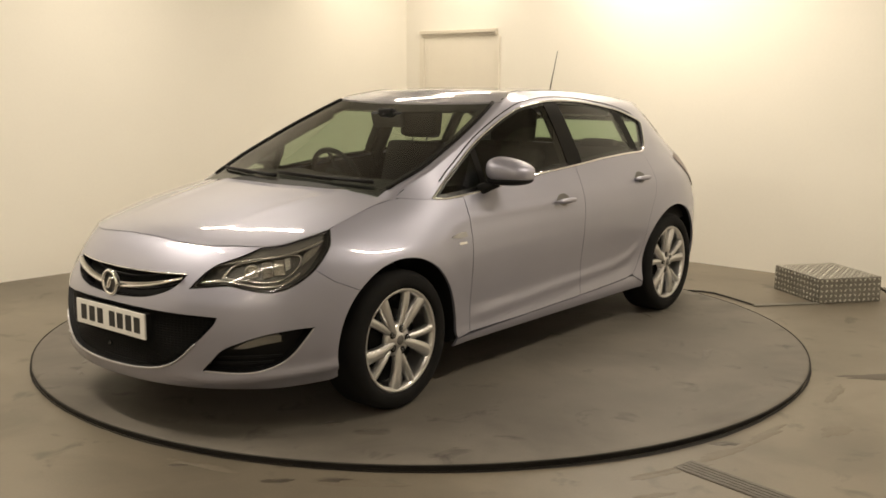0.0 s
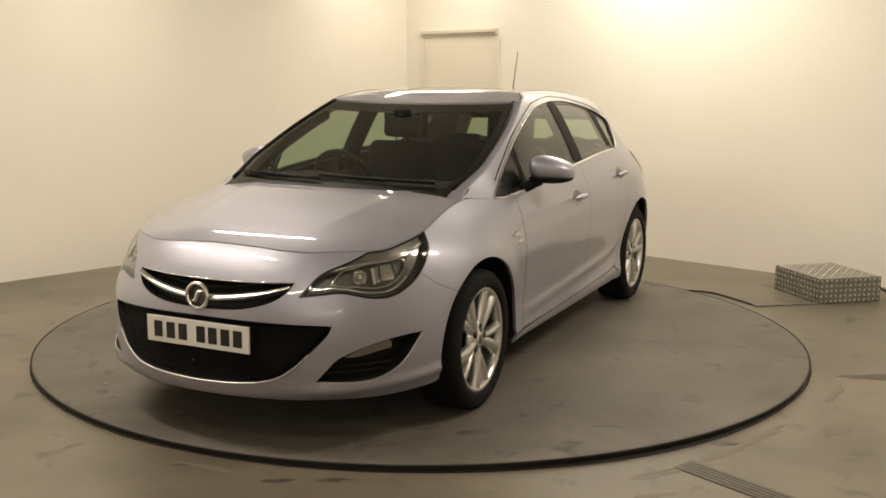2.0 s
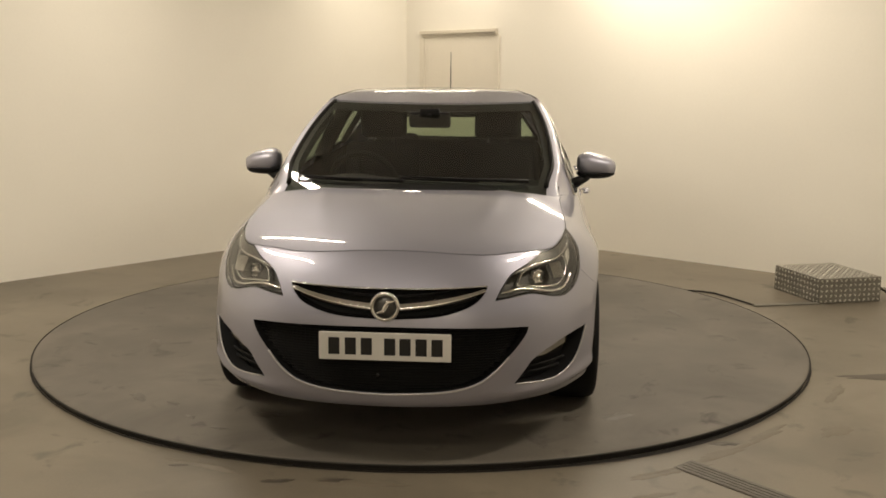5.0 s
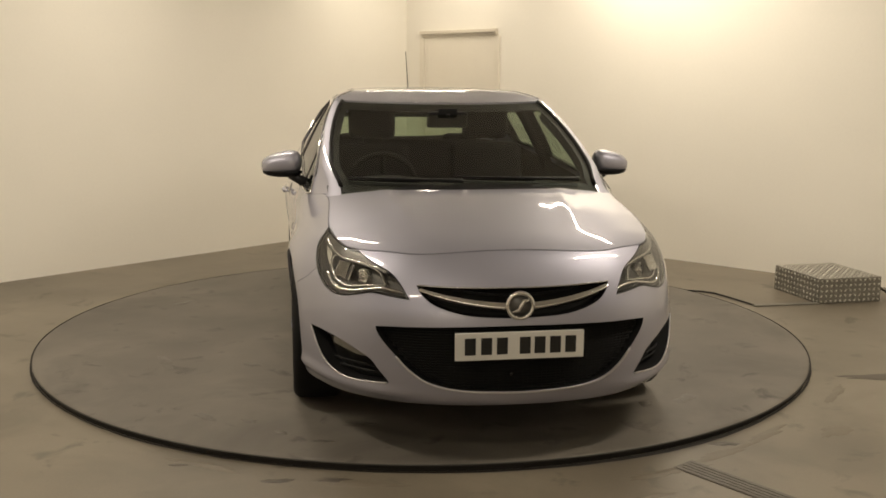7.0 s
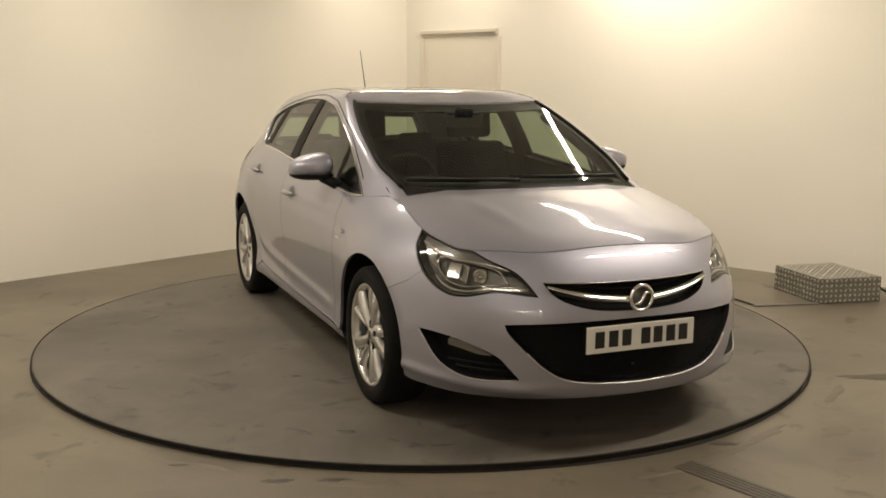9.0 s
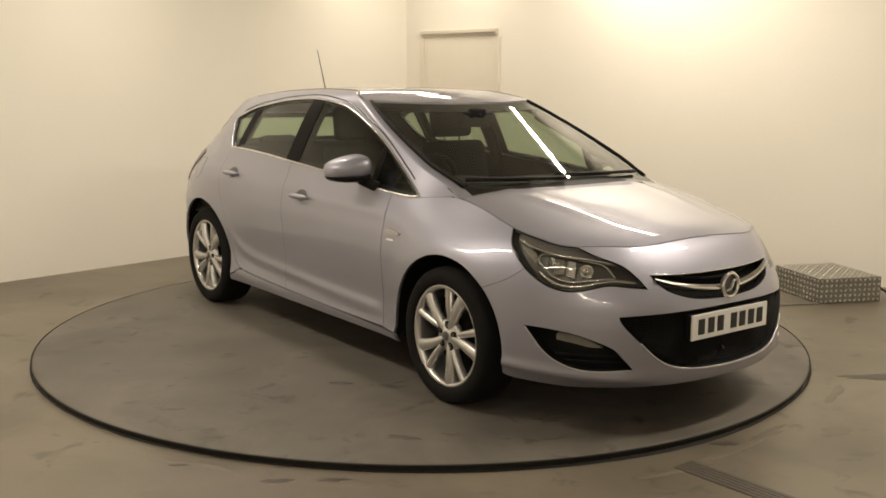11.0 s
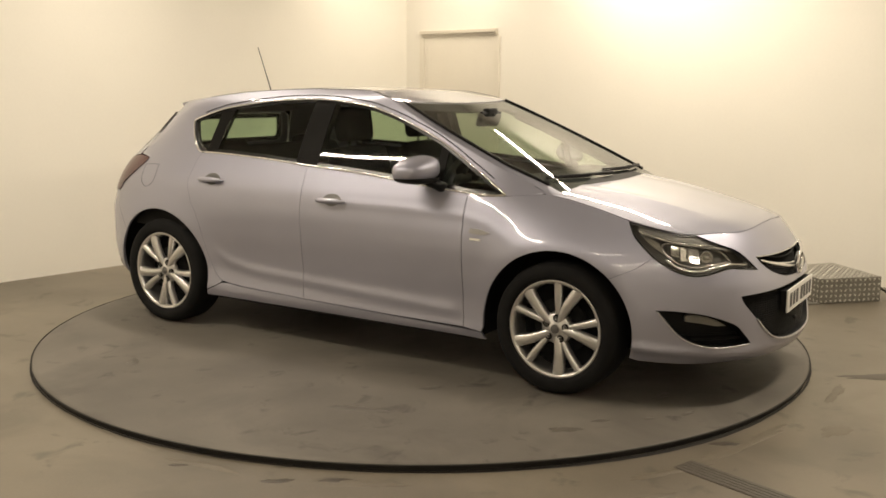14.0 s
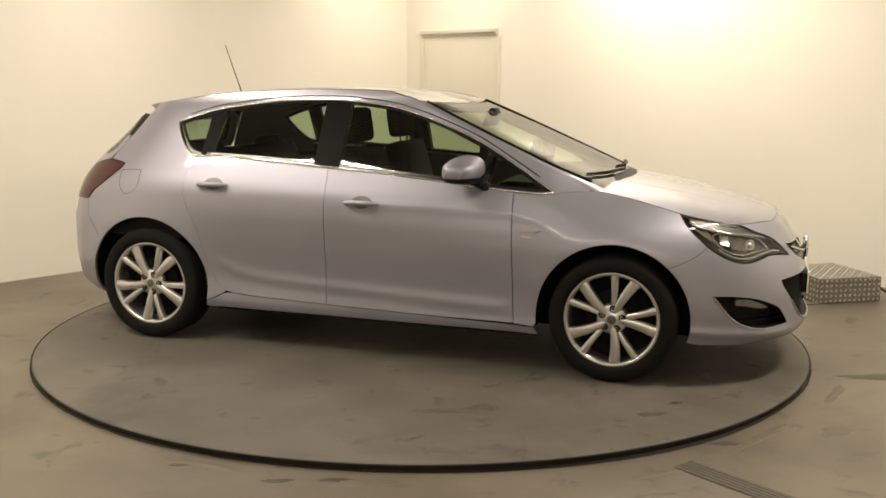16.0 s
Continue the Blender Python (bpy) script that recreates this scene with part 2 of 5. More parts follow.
def flare(u, z):
    """The slight swelling round the wheel arches."""
    x = np.interp(u, _ud, _xd)
    out = 0
    for ax in (1.3425, -1.3425):
        r = np.hypot(x - ax, z - 0.325)
        out = out + 0.008 * np.exp(-((r - 0.40) / 0.07) ** 2)
    # the shoulder crease over the front wing and the blade line low on the doors
    for amp, wide, xs, zs_ in ((0.0042, 0.019, [-0.1, 0.4, 0.80, 0.95, 1.05, 1.12], [0.85, 0.845, 0.832, 0.80, 0.75, 0.70]),
                               (0.0085, 0.028, [-0.93, -0.88, -0.78, -0.6, 0.0, 0.84], [0.56, 0.49, 0.435, 0.405, 0.378, 0.345])):
        fade = np.clip((x - xs[0]) / 0.12, 0, 1) * np.clip((xs[-1] - x) / 0.12, 0, 1)
        out = out + amp * fade * np.exp(-((z - np.interp(x, xs, zs_)) / wide) ** 2)
    # the ledge low on the front bumper: soft above, sharp below
    d = z - np.interp(x, [1.6, 1.75, 1.9, 2.05, 2.2], [0.292, 0.276, 0.264, 0.256, 0.252])
    out = out + 0.016 * np.clip((x - 1.62) / 0.15, 0, 1) * np.clip((2.24 - x) / 0.08, 0, 1) * np.exp(-(d / np.where(d > 0, 0.030, 0.011)) ** 2)
    return out


def skin(u, z, lift=0.0):
    """Points of the body's skin; u runs from the nose, negative along the right side."""
    u, z = np.broadcast_arrays(np.asarray(u, float), np.asarray(z, float))
    u = np.where(u > U_END, u - 2 * U_END, u)
    v = np.abs(u)
    x, y = np.interp(v, _ud, _xd), np.interp(v, _ud, _yd)
    tx, ty = np.interp(v, _ud, _td[:, 0]), np.interp(v, _ud, _td[:, 1])
    d = inset(v, z) - flare(v, z) - lift
    return np.stack([x - d * ty, np.where(u < 0, -1, 1) * (y + d * tx), z], -1)


def u_at(x):
    """The place along the plan line at which it has that x."""
    return np.interp(-np.asarray(x, float), -_xd, _ud)


_bz = spline([0.9, 1.24, 1.6, 1.85, 2.0, 2.083, 2.16], [1.025, .990, .935, .882, .846, .817, .780])


def bonnet_z(x, y):
    a = np.abs(y)
    w = np.clip(0.25 + 0.75 * (x - 1.0) / 0.85, 0.2, 1.0)
    crease = 0.006 * np.exp(-((a - (0.30 + 0.16 * (2.1 - x))) / 0.035) ** 2)
    return _bz(x + 0.16 * (a / 0.62) ** 2.2 * w) - 0.04 * (a / 0.75) ** 3 + crease * np.clip((x - 1.0) * 2, 0, 1) * np.clip((1.95 - x) / 0.35, 0, 1)


_rz = spline([-1.75, -1.6, -1.2, -0.8, -0.35, 0.0, 0.2, 0.37, 0.5], [1.325, 1.352, 1.413, 1.450, 1.464, 1.452, 1.412, 1.367, 1.328])


def roof_z(x, y):
    a = np.abs(y)
    return _rz(x + 0.03 * (a / 0.55) ** 2) - 0.024 * np.clip((0.25 - x) / 0.5, 0.15, 1.0) * (a / 0.55) ** 2.6


def screen_x(y, z):
    """The windscreen, as x over y and z."""
    t = (z - 0.99) / 0.376
    return 1.28 - 0.915 * t + 0.035 * t * (1 - t) - (0.13 - 0.04 * t) * (np.abs(y) / 0.685) ** 2.2


def crossing(f, lo, hi, n=30):
    """Where f turns from below to above zero between lo and hi."""
    for _ in range(n):
        mid = (lo + hi) / 2
        lo, hi = (lo, mid) if f(mid) > 0 else (mid, hi)
    return (lo + hi) / 2


def z_bonnet(u):
    return crossing(lambda z: (lambda p: z - bonnet_z(p[0], p[1]))(skin(u, z)), 0.70, 1.03)


def z_roof(u):
    return crossing(lambda z: (lambda p: z - roof_z(p[0], p[1]))(skin(u, z)), 1.25, 1.46)


def u_screen(z):
    return crossing(lambda u: (lambda p: screen_x(p[1], z) - p[0])(skin(u, z)), float(u_at(1.35)), float(u_at(0.0)))


# ---- building helpers ----
def link(name, bm, mat, parent=None, label="", smooth=True):
    me = bpy.data.meshes.new(name)
    bm.to_mesh(me)
    bm.free()
    me.materials.append(mat)
    if smooth:
        me.polygons.foreach_set("use_smooth", [True] * len(me.polygons))
    ob = new(name, me)
    if parent:
        ob.parent = parent
    return tagged(ob, label)


def part(name, bm, mat, parent, label="", smooth=True):
    return link(name, bm, mat, parent, label, smooth)


def box(bm, lo, hi, bevel=0.0, m=None, seg=2):
    """A bevelled block between two corners, added to bm."""
    tmp = bmesh.new()
    bmesh.ops.create_cube(tmp, size=1)
    for v in tmp.verts:
        v.co = Vector([(a + b) / 2 + c * (b - a) for a, b, c in zip(lo, hi, v.co)])
    if bevel:
        bmesh.ops.bevel(tmp, geom=tmp.edges[:], offset=bevel, segments=seg, affect="EDGES", profile=0.6)
    if m:
        tmp.transform(m)
    return join(bm, tmp)


def join(bm, tmp):
    made = {v: bm.verts.new(v.co) for v in tmp.verts}
    for f in tmp.faces:
        bm.faces.new([made[v] for v in f.verts])
    tmp.free()
    return bm


def tube(bm, pts, radius, seg=8, close=True):
    """A round bar along points; radius may be a list."""
    pts = [Vector(p) for p in pts]
    rings = []
    for i, p in enumerate(pts):
        d = (pts[min(i + 1, len(pts) - 1)] - pts[max(i - 1, 0)]).normalized()
        a = d.orthogonal().normalized() if i == 0 else (a - d * a.dot(d)).normalized()
        b = d.cross(a)
        r = float(radius[i] if isinstance(radius, (list, tuple)) else radius)
        rings.append([bm.verts.new(p + r * (math.cos(t) * a + math.sin(t) * b)) for t in (2 * math.pi * k / seg for k in range(seg))])
    for r0, r1 in zip(rings, rings[1:]):
        for k in range(seg):
            bm.faces.new((r0[k], r0[(k + 1) % seg], r1[(k + 1) % seg], r1[k]))
    if close:
        bm.faces.new(rings[0][::-1])
        bm.faces.new(rings[-1])
    return bm


def turned(bm, profile, seg=64, axis="y", closed=False):
    """A turned body: profile of (radius, height) round the axis."""
    rings = []
    for r, h in profile:
        ring = []
        for k in range(seg):
            c, s = r * math.cos(2 * math.pi * k / seg), r * math.sin(2 * math.pi * k / seg)
            ring.append(bm.verts.new((c, h, s) if axis == "y" else (c, s, h) if axis == "z" else (h, c, s)))
        rings.append(ring)
    pairs = list(zip(rings, rings[1:])) + ([(rings[-1], rings[0])] if closed else [])
    for a, b in pairs:
        for k in range(seg):
            bm.faces.new((a[k], b[k], b[(k + 1) % seg], a[(k + 1) % seg]))
    bmesh.ops.recalc_face_normals(bm, faces=bm.faces[:])
    return bm


def curve(pts, n=6):
    """A smooth open curve through points (Catmull-Rom)."""
    p = np.asarray(pts, float)
    if len(p) < 3:
        return p
    q = np.vstack([2 * p[0] - p[1], p, 2 * p[-1] - p[-2]])
    out = []
    for i in range(1, len(q) - 2):
        for t in np.linspace(0, 1, n, endpoint=False):
            a, b, c, d = q[i - 1:i + 3]
            out.append(0.5 * (2 * b + (c - a) * t + (2 * a - 5 * b + 4 * c - d) * t * t + (3 * b - a - 3 * c + d) * t ** 3))
    out.append(p[-1])
    return np.array(out)


def chain(*parts):
    """Curves joined end to end into a closed outline, without double points."""
    p = np.vstack([np.asarray(q, float) for q in parts])
    keep = [0] + [i for i in range(1, len(p)) if np.hypot(*(p[i] - p[i - 1])) > 1e-4]
    p = p[keep]
    return p[:-1] if np.hypot(*(p[0] - p[-1])) < 1e-4 else p


def resample(p, step):
    out = []
    for a, b in zip(p, np.roll(p, -1, axis=0)):
        n = max(1, int(round(np.hypot(*(b - a)) / step)))
        out += [a + (b - a) * k / n for k in range(n)]
    return np.array(out)


def area(p):
    return 0.5 * np.sum(p[:, 0] * np.roll(p[:, 1], -1) - np.roll(p[:, 0], -1) * p[:, 1])


def shrink(p, d):
    """The outline moved inwards by d."""
    if area(p) < 0:
        p = p[::-1]
    e = np.roll(p, -1, axis=0) - p
    n = np.stack([-e[:, 1], e[:, 0]], 1) / np.maximum(np.linalg.norm(e, axis=1), 1e-9)[:, None]
    m = n + np.roll(n, 1, axis=0)
    m /= np.maximum((m * m).sum(1), 0.6)[:, None]
    return p + 2 * d * m


def inside(p, q):
    """Which of the points q lie in the outline p."""
    r = np.zeros(len(q), bool)
    for a, b in zip(p, np.roll(p, -1, axis=0)):
        hit = (a[1] > q[:, 1]) != (b[1] > q[:, 1])
        with np.errstate(divide="ignore", invalid="ignore"):
            x = (b[0] - a[0]) * (q[:, 1] - a[1]) / (b[1] - a[1]) + a[0]
        r ^= hit & (q[:, 0] < x)
    return r


def near(p, q, d):
    """Which of the points q lie within d of the outline p."""
    r = np.zeros(len(q), bool)
    for a, b in zip(p, np.roll(p, -1, axis=0)):
        e = b - a
        t = np.clip(((q - a) @ e) / max(e @ e, 1e-12), 0, 1)
        r |= np.linalg.norm(q - a - t[:, None] * e, axis=1) < d
    return r


def sheet(name, outline, where, mat, parent, holes=(), step=0.025, gap=0.0009, depth=0.014, label="", turn=None):
    """A formed sheet: the outline (two parameters) filled with a net, laid on a surface by where(points, lift), its edges folded inwards by depth."""
    loops = [resample(shrink(outline, gap), step)] + [resample(shrink(h, -gap), step) for h in holes]
    lo, hi = loops[0].min(0), loops[0].max(0)
    gx, gy = np.meshgrid(np.arange(lo[0] + step * 0.37, hi[0], step), np.arange(lo[1] + step * 0.41, hi[1], step))
    q = np.stack([gx.ravel(), gy.ravel()], 1)
    ok = inside(loops[0], q)
    for h in loops[1:]:
        ok &= ~inside(h, q)
    for h in loops:
        ok &= ~near(h, q, step * 0.45)
    q = q[ok]
    pts, edges, k = [], [], 0
    for h in loops:
        pts.append(h)
        edges += [(k + i, k + (i + 1) % len(h)) for i in range(len(h))]
        k += len(h)
    pts = np.vstack(pts + [q])
    v2, _, f2, _, _, _ = delaunay_2d_cdt([Vector(p) for p in pts], edges, [], 0, 1e-6)
    v2 = np.array([tuple(v) for v in v2])
    tri = np.array([f for f in f2 if len(f) == 3])
    c = v2[tri].mean(1)
    ok = inside(loops[0], c)
    for h in loops[1:]:
        ok &= ~inside(h, c)
    e1, e2 = v2[tri[:, 1]] - v2[tri[:, 0]], v2[tri[:, 2]] - v2[tri[:, 0]]
    ok &= np.abs(e1[:, 0] * e2[:, 1] - e1[:, 1] * e2[:, 0]) > step * step * 0.02
    tri = tri[ok]
    top = where(v2, 0.0)
    nrm = np.cross(top[tri[:, 1]] - top[tri[:, 0]], top[tri[:, 2]] - top[tri[:, 0]])
    out = where(v2, 0.01) - top
    if np.sum(nrm * out[tri[:, 0]]) < 0:
        tri = tri[:, ::-1]
    verts, faces = [tuple(p) for p in top], [tuple(int(i) for i in f) for f in tri]
    if depth:
        for h in loops:
            n0, n = len(verts), len(h)
            verts += [tuple(p) for p in where(h, -0.0012)] + [tuple(p) for p in where(h, -depth)]
            faces += [(n0 + i, n0 + (i + 1) % n, n0 + n + (i + 1) % n, n0 + n + i) for i in range(n)]
    me = bpy.data.meshes.new(name)
    me.from_pydata(verts, [], faces)
    me.materials.append(mat)
    me.polygons.foreach_set("use_smooth", [True] * len(me.polygons))
    me.update()
    ob = new(name, me)
    ob.parent = parent
    return tagged(ob, label)


def on_skin(side=1, raise_by=0.0):
    """Parameters (u, z), u counted along the left or the right side."""
    return lambda p, lift: skin(side * p[:, 0], p[:, 1], lift + raise_by)


def xz(pts):
    """Outline points given as (x, z) of the side, as (u, z)."""
    p = np.asarray(pts, float)
    return np.stack([u_at(p[:, 0]), p[:, 1]], 1)


def arc(cx, cz, r, a0, a1, n=28):
    t = np.radians(np.linspace(a0, a1, n))
    return xz(np.stack([cx + r * np.cos(t), cz + r * np.sin(t)], 1))


def mirrored(half):
    """A closed outline from its half with u >= 0, whose ends lie on the middle line."""
    h = np.asarray(half, float)
    m = h[::-1] * [-1, 1]
    return chain(h, m)


def strip(bm, a, b, mat_offset=None):
    """A band of faces between two rows of points."""
    va, vb = [bm.verts.new(p) for p in a], [bm.verts.new(p) for p in b]
    for i in range(len(va) - 1):
        bm.faces.new((va[i], va[i + 1], vb[i + 1], vb[i]))
    return bm


def bead(name, path, where, r, mat, parent, label="", lift=0.0, seg=6):
    """A thin moulding that follows a path on a surface."""
    p = where(np.asarray(path, float), lift)
    return part(name, tube(bmesh.new(), p, r, seg), mat, parent, label)


# ---- the room ----
def slab(name, lo, hi, mat, label="", category="", m=None, kind="structure", bevel=0.0):
    ob = link(name, box(bmesh.new(), lo, hi, bevel), mat, smooth=False)
    if m:
        ob.matrix_world = m
    return tagged(ob, label, category, kind=kind)


CORNER = Vector((-0.196, 4.766))


def wall(name, start, end, mat=WALLPAINT, thick=0.18):
    a, b = Vector(start), Vector(end)
    d = b - a
    m = Matrix.Translation((a.x, a.y, 0)) @ Matrix.Rotation(math.atan2(d.y, d.x), 4, "Z")
    slab(name, (0, 0, -0.05), (d.length, thick, CEILING), mat, "smooth wall painted cream", "wall", m)
    return m, d.length


slab("floor", (-9, -10, -0.12), (9, 9, 0), FLOOR, "stained brown painted concrete floor", "floor")
left_end, right_end = (-4.6, -0.035), (5.0, 0.086)
wall("wall_west", left_end, CORNER)
MR, LR = wall("wall_east", CORNER, right_end)
# Unseen walls round the camera, added close by to bounce light onto the car.
wall("unseen_wall_east", right_end, (5.0, -6.9))
wall("unseen_wall_south", (5.0, -6.9), (-4.6, -6.9))
wall("unseen_wall_west", (-4.6, -6.9), left_end)
# Unseen ceiling, added; greyer than the walls to dim what the bonnet reflects.
slab("ceiling", (-9, -10, CEILING), (9, 9, CEILING + 0.1), CEILGREY, "plain grey ceiling, out of view", "ceiling")

# the white door in the right-hand wall, with its projecting head
door_x0, door_x1 = 0.27, 1.235
door = slab("door_1", (door_x0, -0.012, 0.004), (door_x1, -0.001, 2.002), DOORPAINT, "closed cream flush door in the corner of the wall", "door", MR)
def door_bit(name, lo, hi, mat, label=""):
    b = part(name, box(bmesh.new(), lo, hi, 0.003), mat, door, label, smooth=False)
    return b
door_bit("door_head", (door_x0 - 0.045, -0.045, 2.031), (door_x1, -0.001, 2.065), FRAMEPAINT, "projecting moulded head of the door frame")
door_bit("door_head", (door_x0 - 0.020, -0.026, 2.004), (door_x1, -0.001, 2.028), FRAMEPAINT)
door_bit("door_jamb", (door_x0 - 0.062, -0.020, 0.004), (door_x0 - 0.004, -0.001, 2.002), DOORPAINT)
door_bit("door_jamb", (door_x1 + 0.002, -0.022, 0.004), (door_x1 + 0.030, -0.001, 2.002), DOORPAINT)
door_bit("door_lip", (door_x0 + 0.02, -0.017, 0.02), (door_x0 + 0.045, -0.0125, 1.95), DOORPAINT)

# fluorescent fittings under the ceiling, also over the two added fill lamps
for tx, ty, turn, long, power in TUBES_AND_FILL:
    bat = link("ceiling_light", box(bmesh.new(), (-long / 2 - 0.03, -0.06, CEILING - 0.07), (long / 2 + 0.03, 0.06, CEILING - 0.002), 0.006), TUBE, smooth=False)
    for e in (-1, 1):
        part("tube_holder", box(bmesh.new(), (e * (long / 2 + 0.012) - 0.01, -0.02, CEILING - 0.11), (e * (long / 2 + 0.012) + 0.01, 0.02, CEILING - 0.07)), TUBE, bat, smooth=False)
    bat.matrix_world = pose(tx, ty, 0, 0, 0, turn)
    tagged(bat, "white fluorescent batten under the ceiling, out of view", "ceiling light", "ceiling lights")

# ---- the turntable ----
RADIUS = 2.243
bm = turned(bmesh.new(), [(0.001, 0.0), (0.6, 0.0), (1.4, 0.0), (RADIUS - 0.03, 0.0), (RADIUS - 0.006, -0.001), (RADIUS, -0.005), (RADIUS, -0.010)], 160, "z")
turntable = tagged(link("turntable", bm, DISC), "round vehicle turntable with worn brown-grey painted top", "turntable")
bm = turned(bmesh.new(), [(RADIUS - 0.004, -0.0101), (RADIUS - 0.004, -TOP + 0.001)], 160, "z")
part("rim", bm, GAP, turntable, "black side of the turntable")
bm = turned(bmesh.new(), [(RADIUS + 0.002, -0.0005), (RADIUS + 0.006, -0.002), (RADIUS + 0.006, -0.010), (RADIUS + 0.001, -0.010)], 160, "z")
part("edge_strip", bm, GAP, turntable, "black worn steel edge")
bm = bmesh.new()
rnd = random.Random(8)
outer = [RADIUS + 0.010 + 0.022 * math.exp(-((a - 5.15) / 0.30) ** 2) + 0.002 * math.sin(11 * a) + rnd.uniform(-0.002, 0.002) for a in np.linspace(0, 2 * math.pi, 240)]
outer[-1] = outer[0]
ring = np.linspace(0, 2 * math.pi, 240)
strip(bm, [((RADIUS + 0.001) * math.cos(a), (RADIUS + 0.001) * math.sin(a), 0.0022) for a in ring], [(q * math.cos(a), q * math.sin(a), 0.0012) for a, q in zip(ring, outer)])
tagged(link("pit_edge", bm, GAP), "black grimy gap round the turntable", "trim", kind="structure")
turntable.location = (0, 0, TOP)


def blot(name, x, y, rx, ry, seed, parent=None, z=0.0015, turn=0.0, mat=OIL):
    """A flat irregular stain."""
    rnd = random.Random(seed)
    bm = bmesh.new()
    ph = [rnd.uniform(0, 6.28) for _ in range(4)]
    ring = []
    for k in range(36):
        t = 2 * math.pi * k / 36
        r = 1 + sum(0.26 / (j + 1) * math.sin((j + 2) * t + ph[j]) for j in range(4)) + rnd.uniform(-0.16, 0.16)
        ring.append((x + rx * r * math.cos(t) * math.cos(turn) - ry * r * math.sin(t) * math.sin(turn), y + rx * r * math.cos(t) * math.sin(turn) + ry * r * math.sin(t) * math.cos(turn)))
    lowv, top = [bm.verts.new((*p, z - 0.0012)) for p in ring], [bm.verts.new((x + (p[0] - x) * 0.9, y + (p[1] - y) * 0.9, z)) for p in ring]
    for k in range(36):
        bm.faces.new((lowv[k], lowv[(k + 1) % 36], top[(k + 1) % 36], top[k]))
    bm.faces.new(top)
    return link(name, bm, mat, parent)


for x, y, rx, ry, sd in ((-0.56, -2.33, 0.055, 0.022, 1), (-0.345, -2.325, 0.06, 0.02, 2), (1.29, -1.93, 0.05, 0.03, 3), (-0.98, -2.17, 0.03, 0.014, 4), (2.45, -0.95, 0.28, 0.05, 6)):
    tagged(blot("oil_stain", x, y, rx, ry, sd), "small dark oil stain on the floor", "stain", "stains on the floor")
for a, r, rx, ry, sd in ((-66, 2.44, 0.17, 0.035, 21), (-58, 2.39, 0.20, 0.03, 22), (-50, 2.36, 0.16, 0.028, 23), (-44, 2.55, 0.13, 0.04, 24), (-31, 2.40, 0.15, 0.03, 25), (-96, 2.37, 0.22, 0.025, 26), (-112, 2.34, 0.2, 0.022, 27), (-73, 2.62, 0.16, 0.03, 28)):
    t = radians(a)
    tagged(blot("grime_patch", r * math.cos(t), r * math.sin(t), rx, ry, sd, None, 0.0013, t + 1.57, GRIME), "faint dirty smear on the floor beside the turntable", "stain", "smears on the floor")
# marks on the turntable, which turn with it
for a, r, rx, ry, sd in ((-0.67, 1.945, 0.065, 0.032, 11), (-0.453, 1.98, 0.03, 0.02, 12), (-0.56, 1.90, 0.05, 0.018, 19), (-0.962, 1.253, 0.06, 0.03, 20), (0.586, 1.89, 0.07, 0.045, 21), (0.474, 1.82, 0.045, 0.03, 22), (-0.35, 2.03, 0.05, 0.014, 23), (1.9, 1.7, 0.09, 0.03, 13), (2.5, 1.5, 0.06, 0.02, 14), (-0.3, 1.8, 0.07, 0.03, 15), (5.1, 1.6, 0.12, 0.04, 16), (4.2, 1.75, 0.08, 0.03, 17), (3.4, 1.6, 0.1, 0.03, 18)):
    blot("scuff_mark", r * math.cos(a), r * math.sin(a), rx, ry, sd, turntable, 0.0015, a + 1.57, SCUFF)

# floor drain grating
grate = link("floor_grating", box(bmesh.new(), (-0.235, -0.060, 0.0), (0.46, 0.060, 0.002)), OIL, smooth=False)
for k in range(5):
    part("bar", box(bmesh.new(), (-0.225 + 0.012 * (k % 2), -0.055 + k * 0.023, 0.002), (0.455, -0.038 + k * 0.023, 0.004), 0.001), SCUFF, grate, smooth=False)
grate.matrix_world = pose(1.193, -2.345, 0.0, 0, 0, -52)
tagged(grate, "small dark slotted grating set in the floor", "floor grating")

# ---- the tread-plate box beside the turntable ----
BX, BY, BZ = 0.50, 0.56, 0.182
crate = link("tread_plate_box", box(bmesh.new(), (0, 0, 0.0), (BX, BY, BZ), 0.006), TREAD, smooth=False)
for face in ("top", "front", "side"):
    bm = bmesh.new()
    nu, nv = (13, 14) if face == "top" else (13, 5) if face == "front" else (14, 5)
    for i in range(nu):
        for j in range(nv):
            L, W = 0.0150, 0.0085
            tilt = radians(45 if (i + j) % 2 else -45)
            pu, pv = (i + 0.5) / nu, (j + 0.5) / nv
            ring = []
            for a, b, h in ((L, 0, 0), (0, W, 0), (-L, 0, 0), (0, -W, 0), (0.15 * L, 0, 1), (-0.15 * L, 0, 1)):
                da, db = a * math.cos(tilt) - b * math.sin(tilt), a * math.sin(tilt) + b * math.cos(tilt)
                hh = 0.0045 * h + 0.0002
                if face == "top":
                    co = (pu * BX + da, pv * BY + db, BZ + hh)
                elif face == "front":
                    co = (pu * BX + da, -hh, pv * BZ + db)
                else:
                    co = (-hh, pu * BY + da, pv * BZ + db)
                ring.append(bm.verts.new(co))
            e0, n0, w0, s0, te, tw = ring
            for f in ((e0, n0, te), (n0, tw, te), (n0, w0, tw), (w0, s0, tw), (s0, te, tw), (s0, e0, te)):
                bm.faces.new(f)
    bmesh.ops.recalc_face_normals(bm, faces=bm.faces[:])
    tagged(part("raised_pattern", bm, TREADTOP, crate, smooth=False), kind="stuff")
crate.matrix_world = pose(2.785, 0.80, 0.0, 0, 0, 12.5)
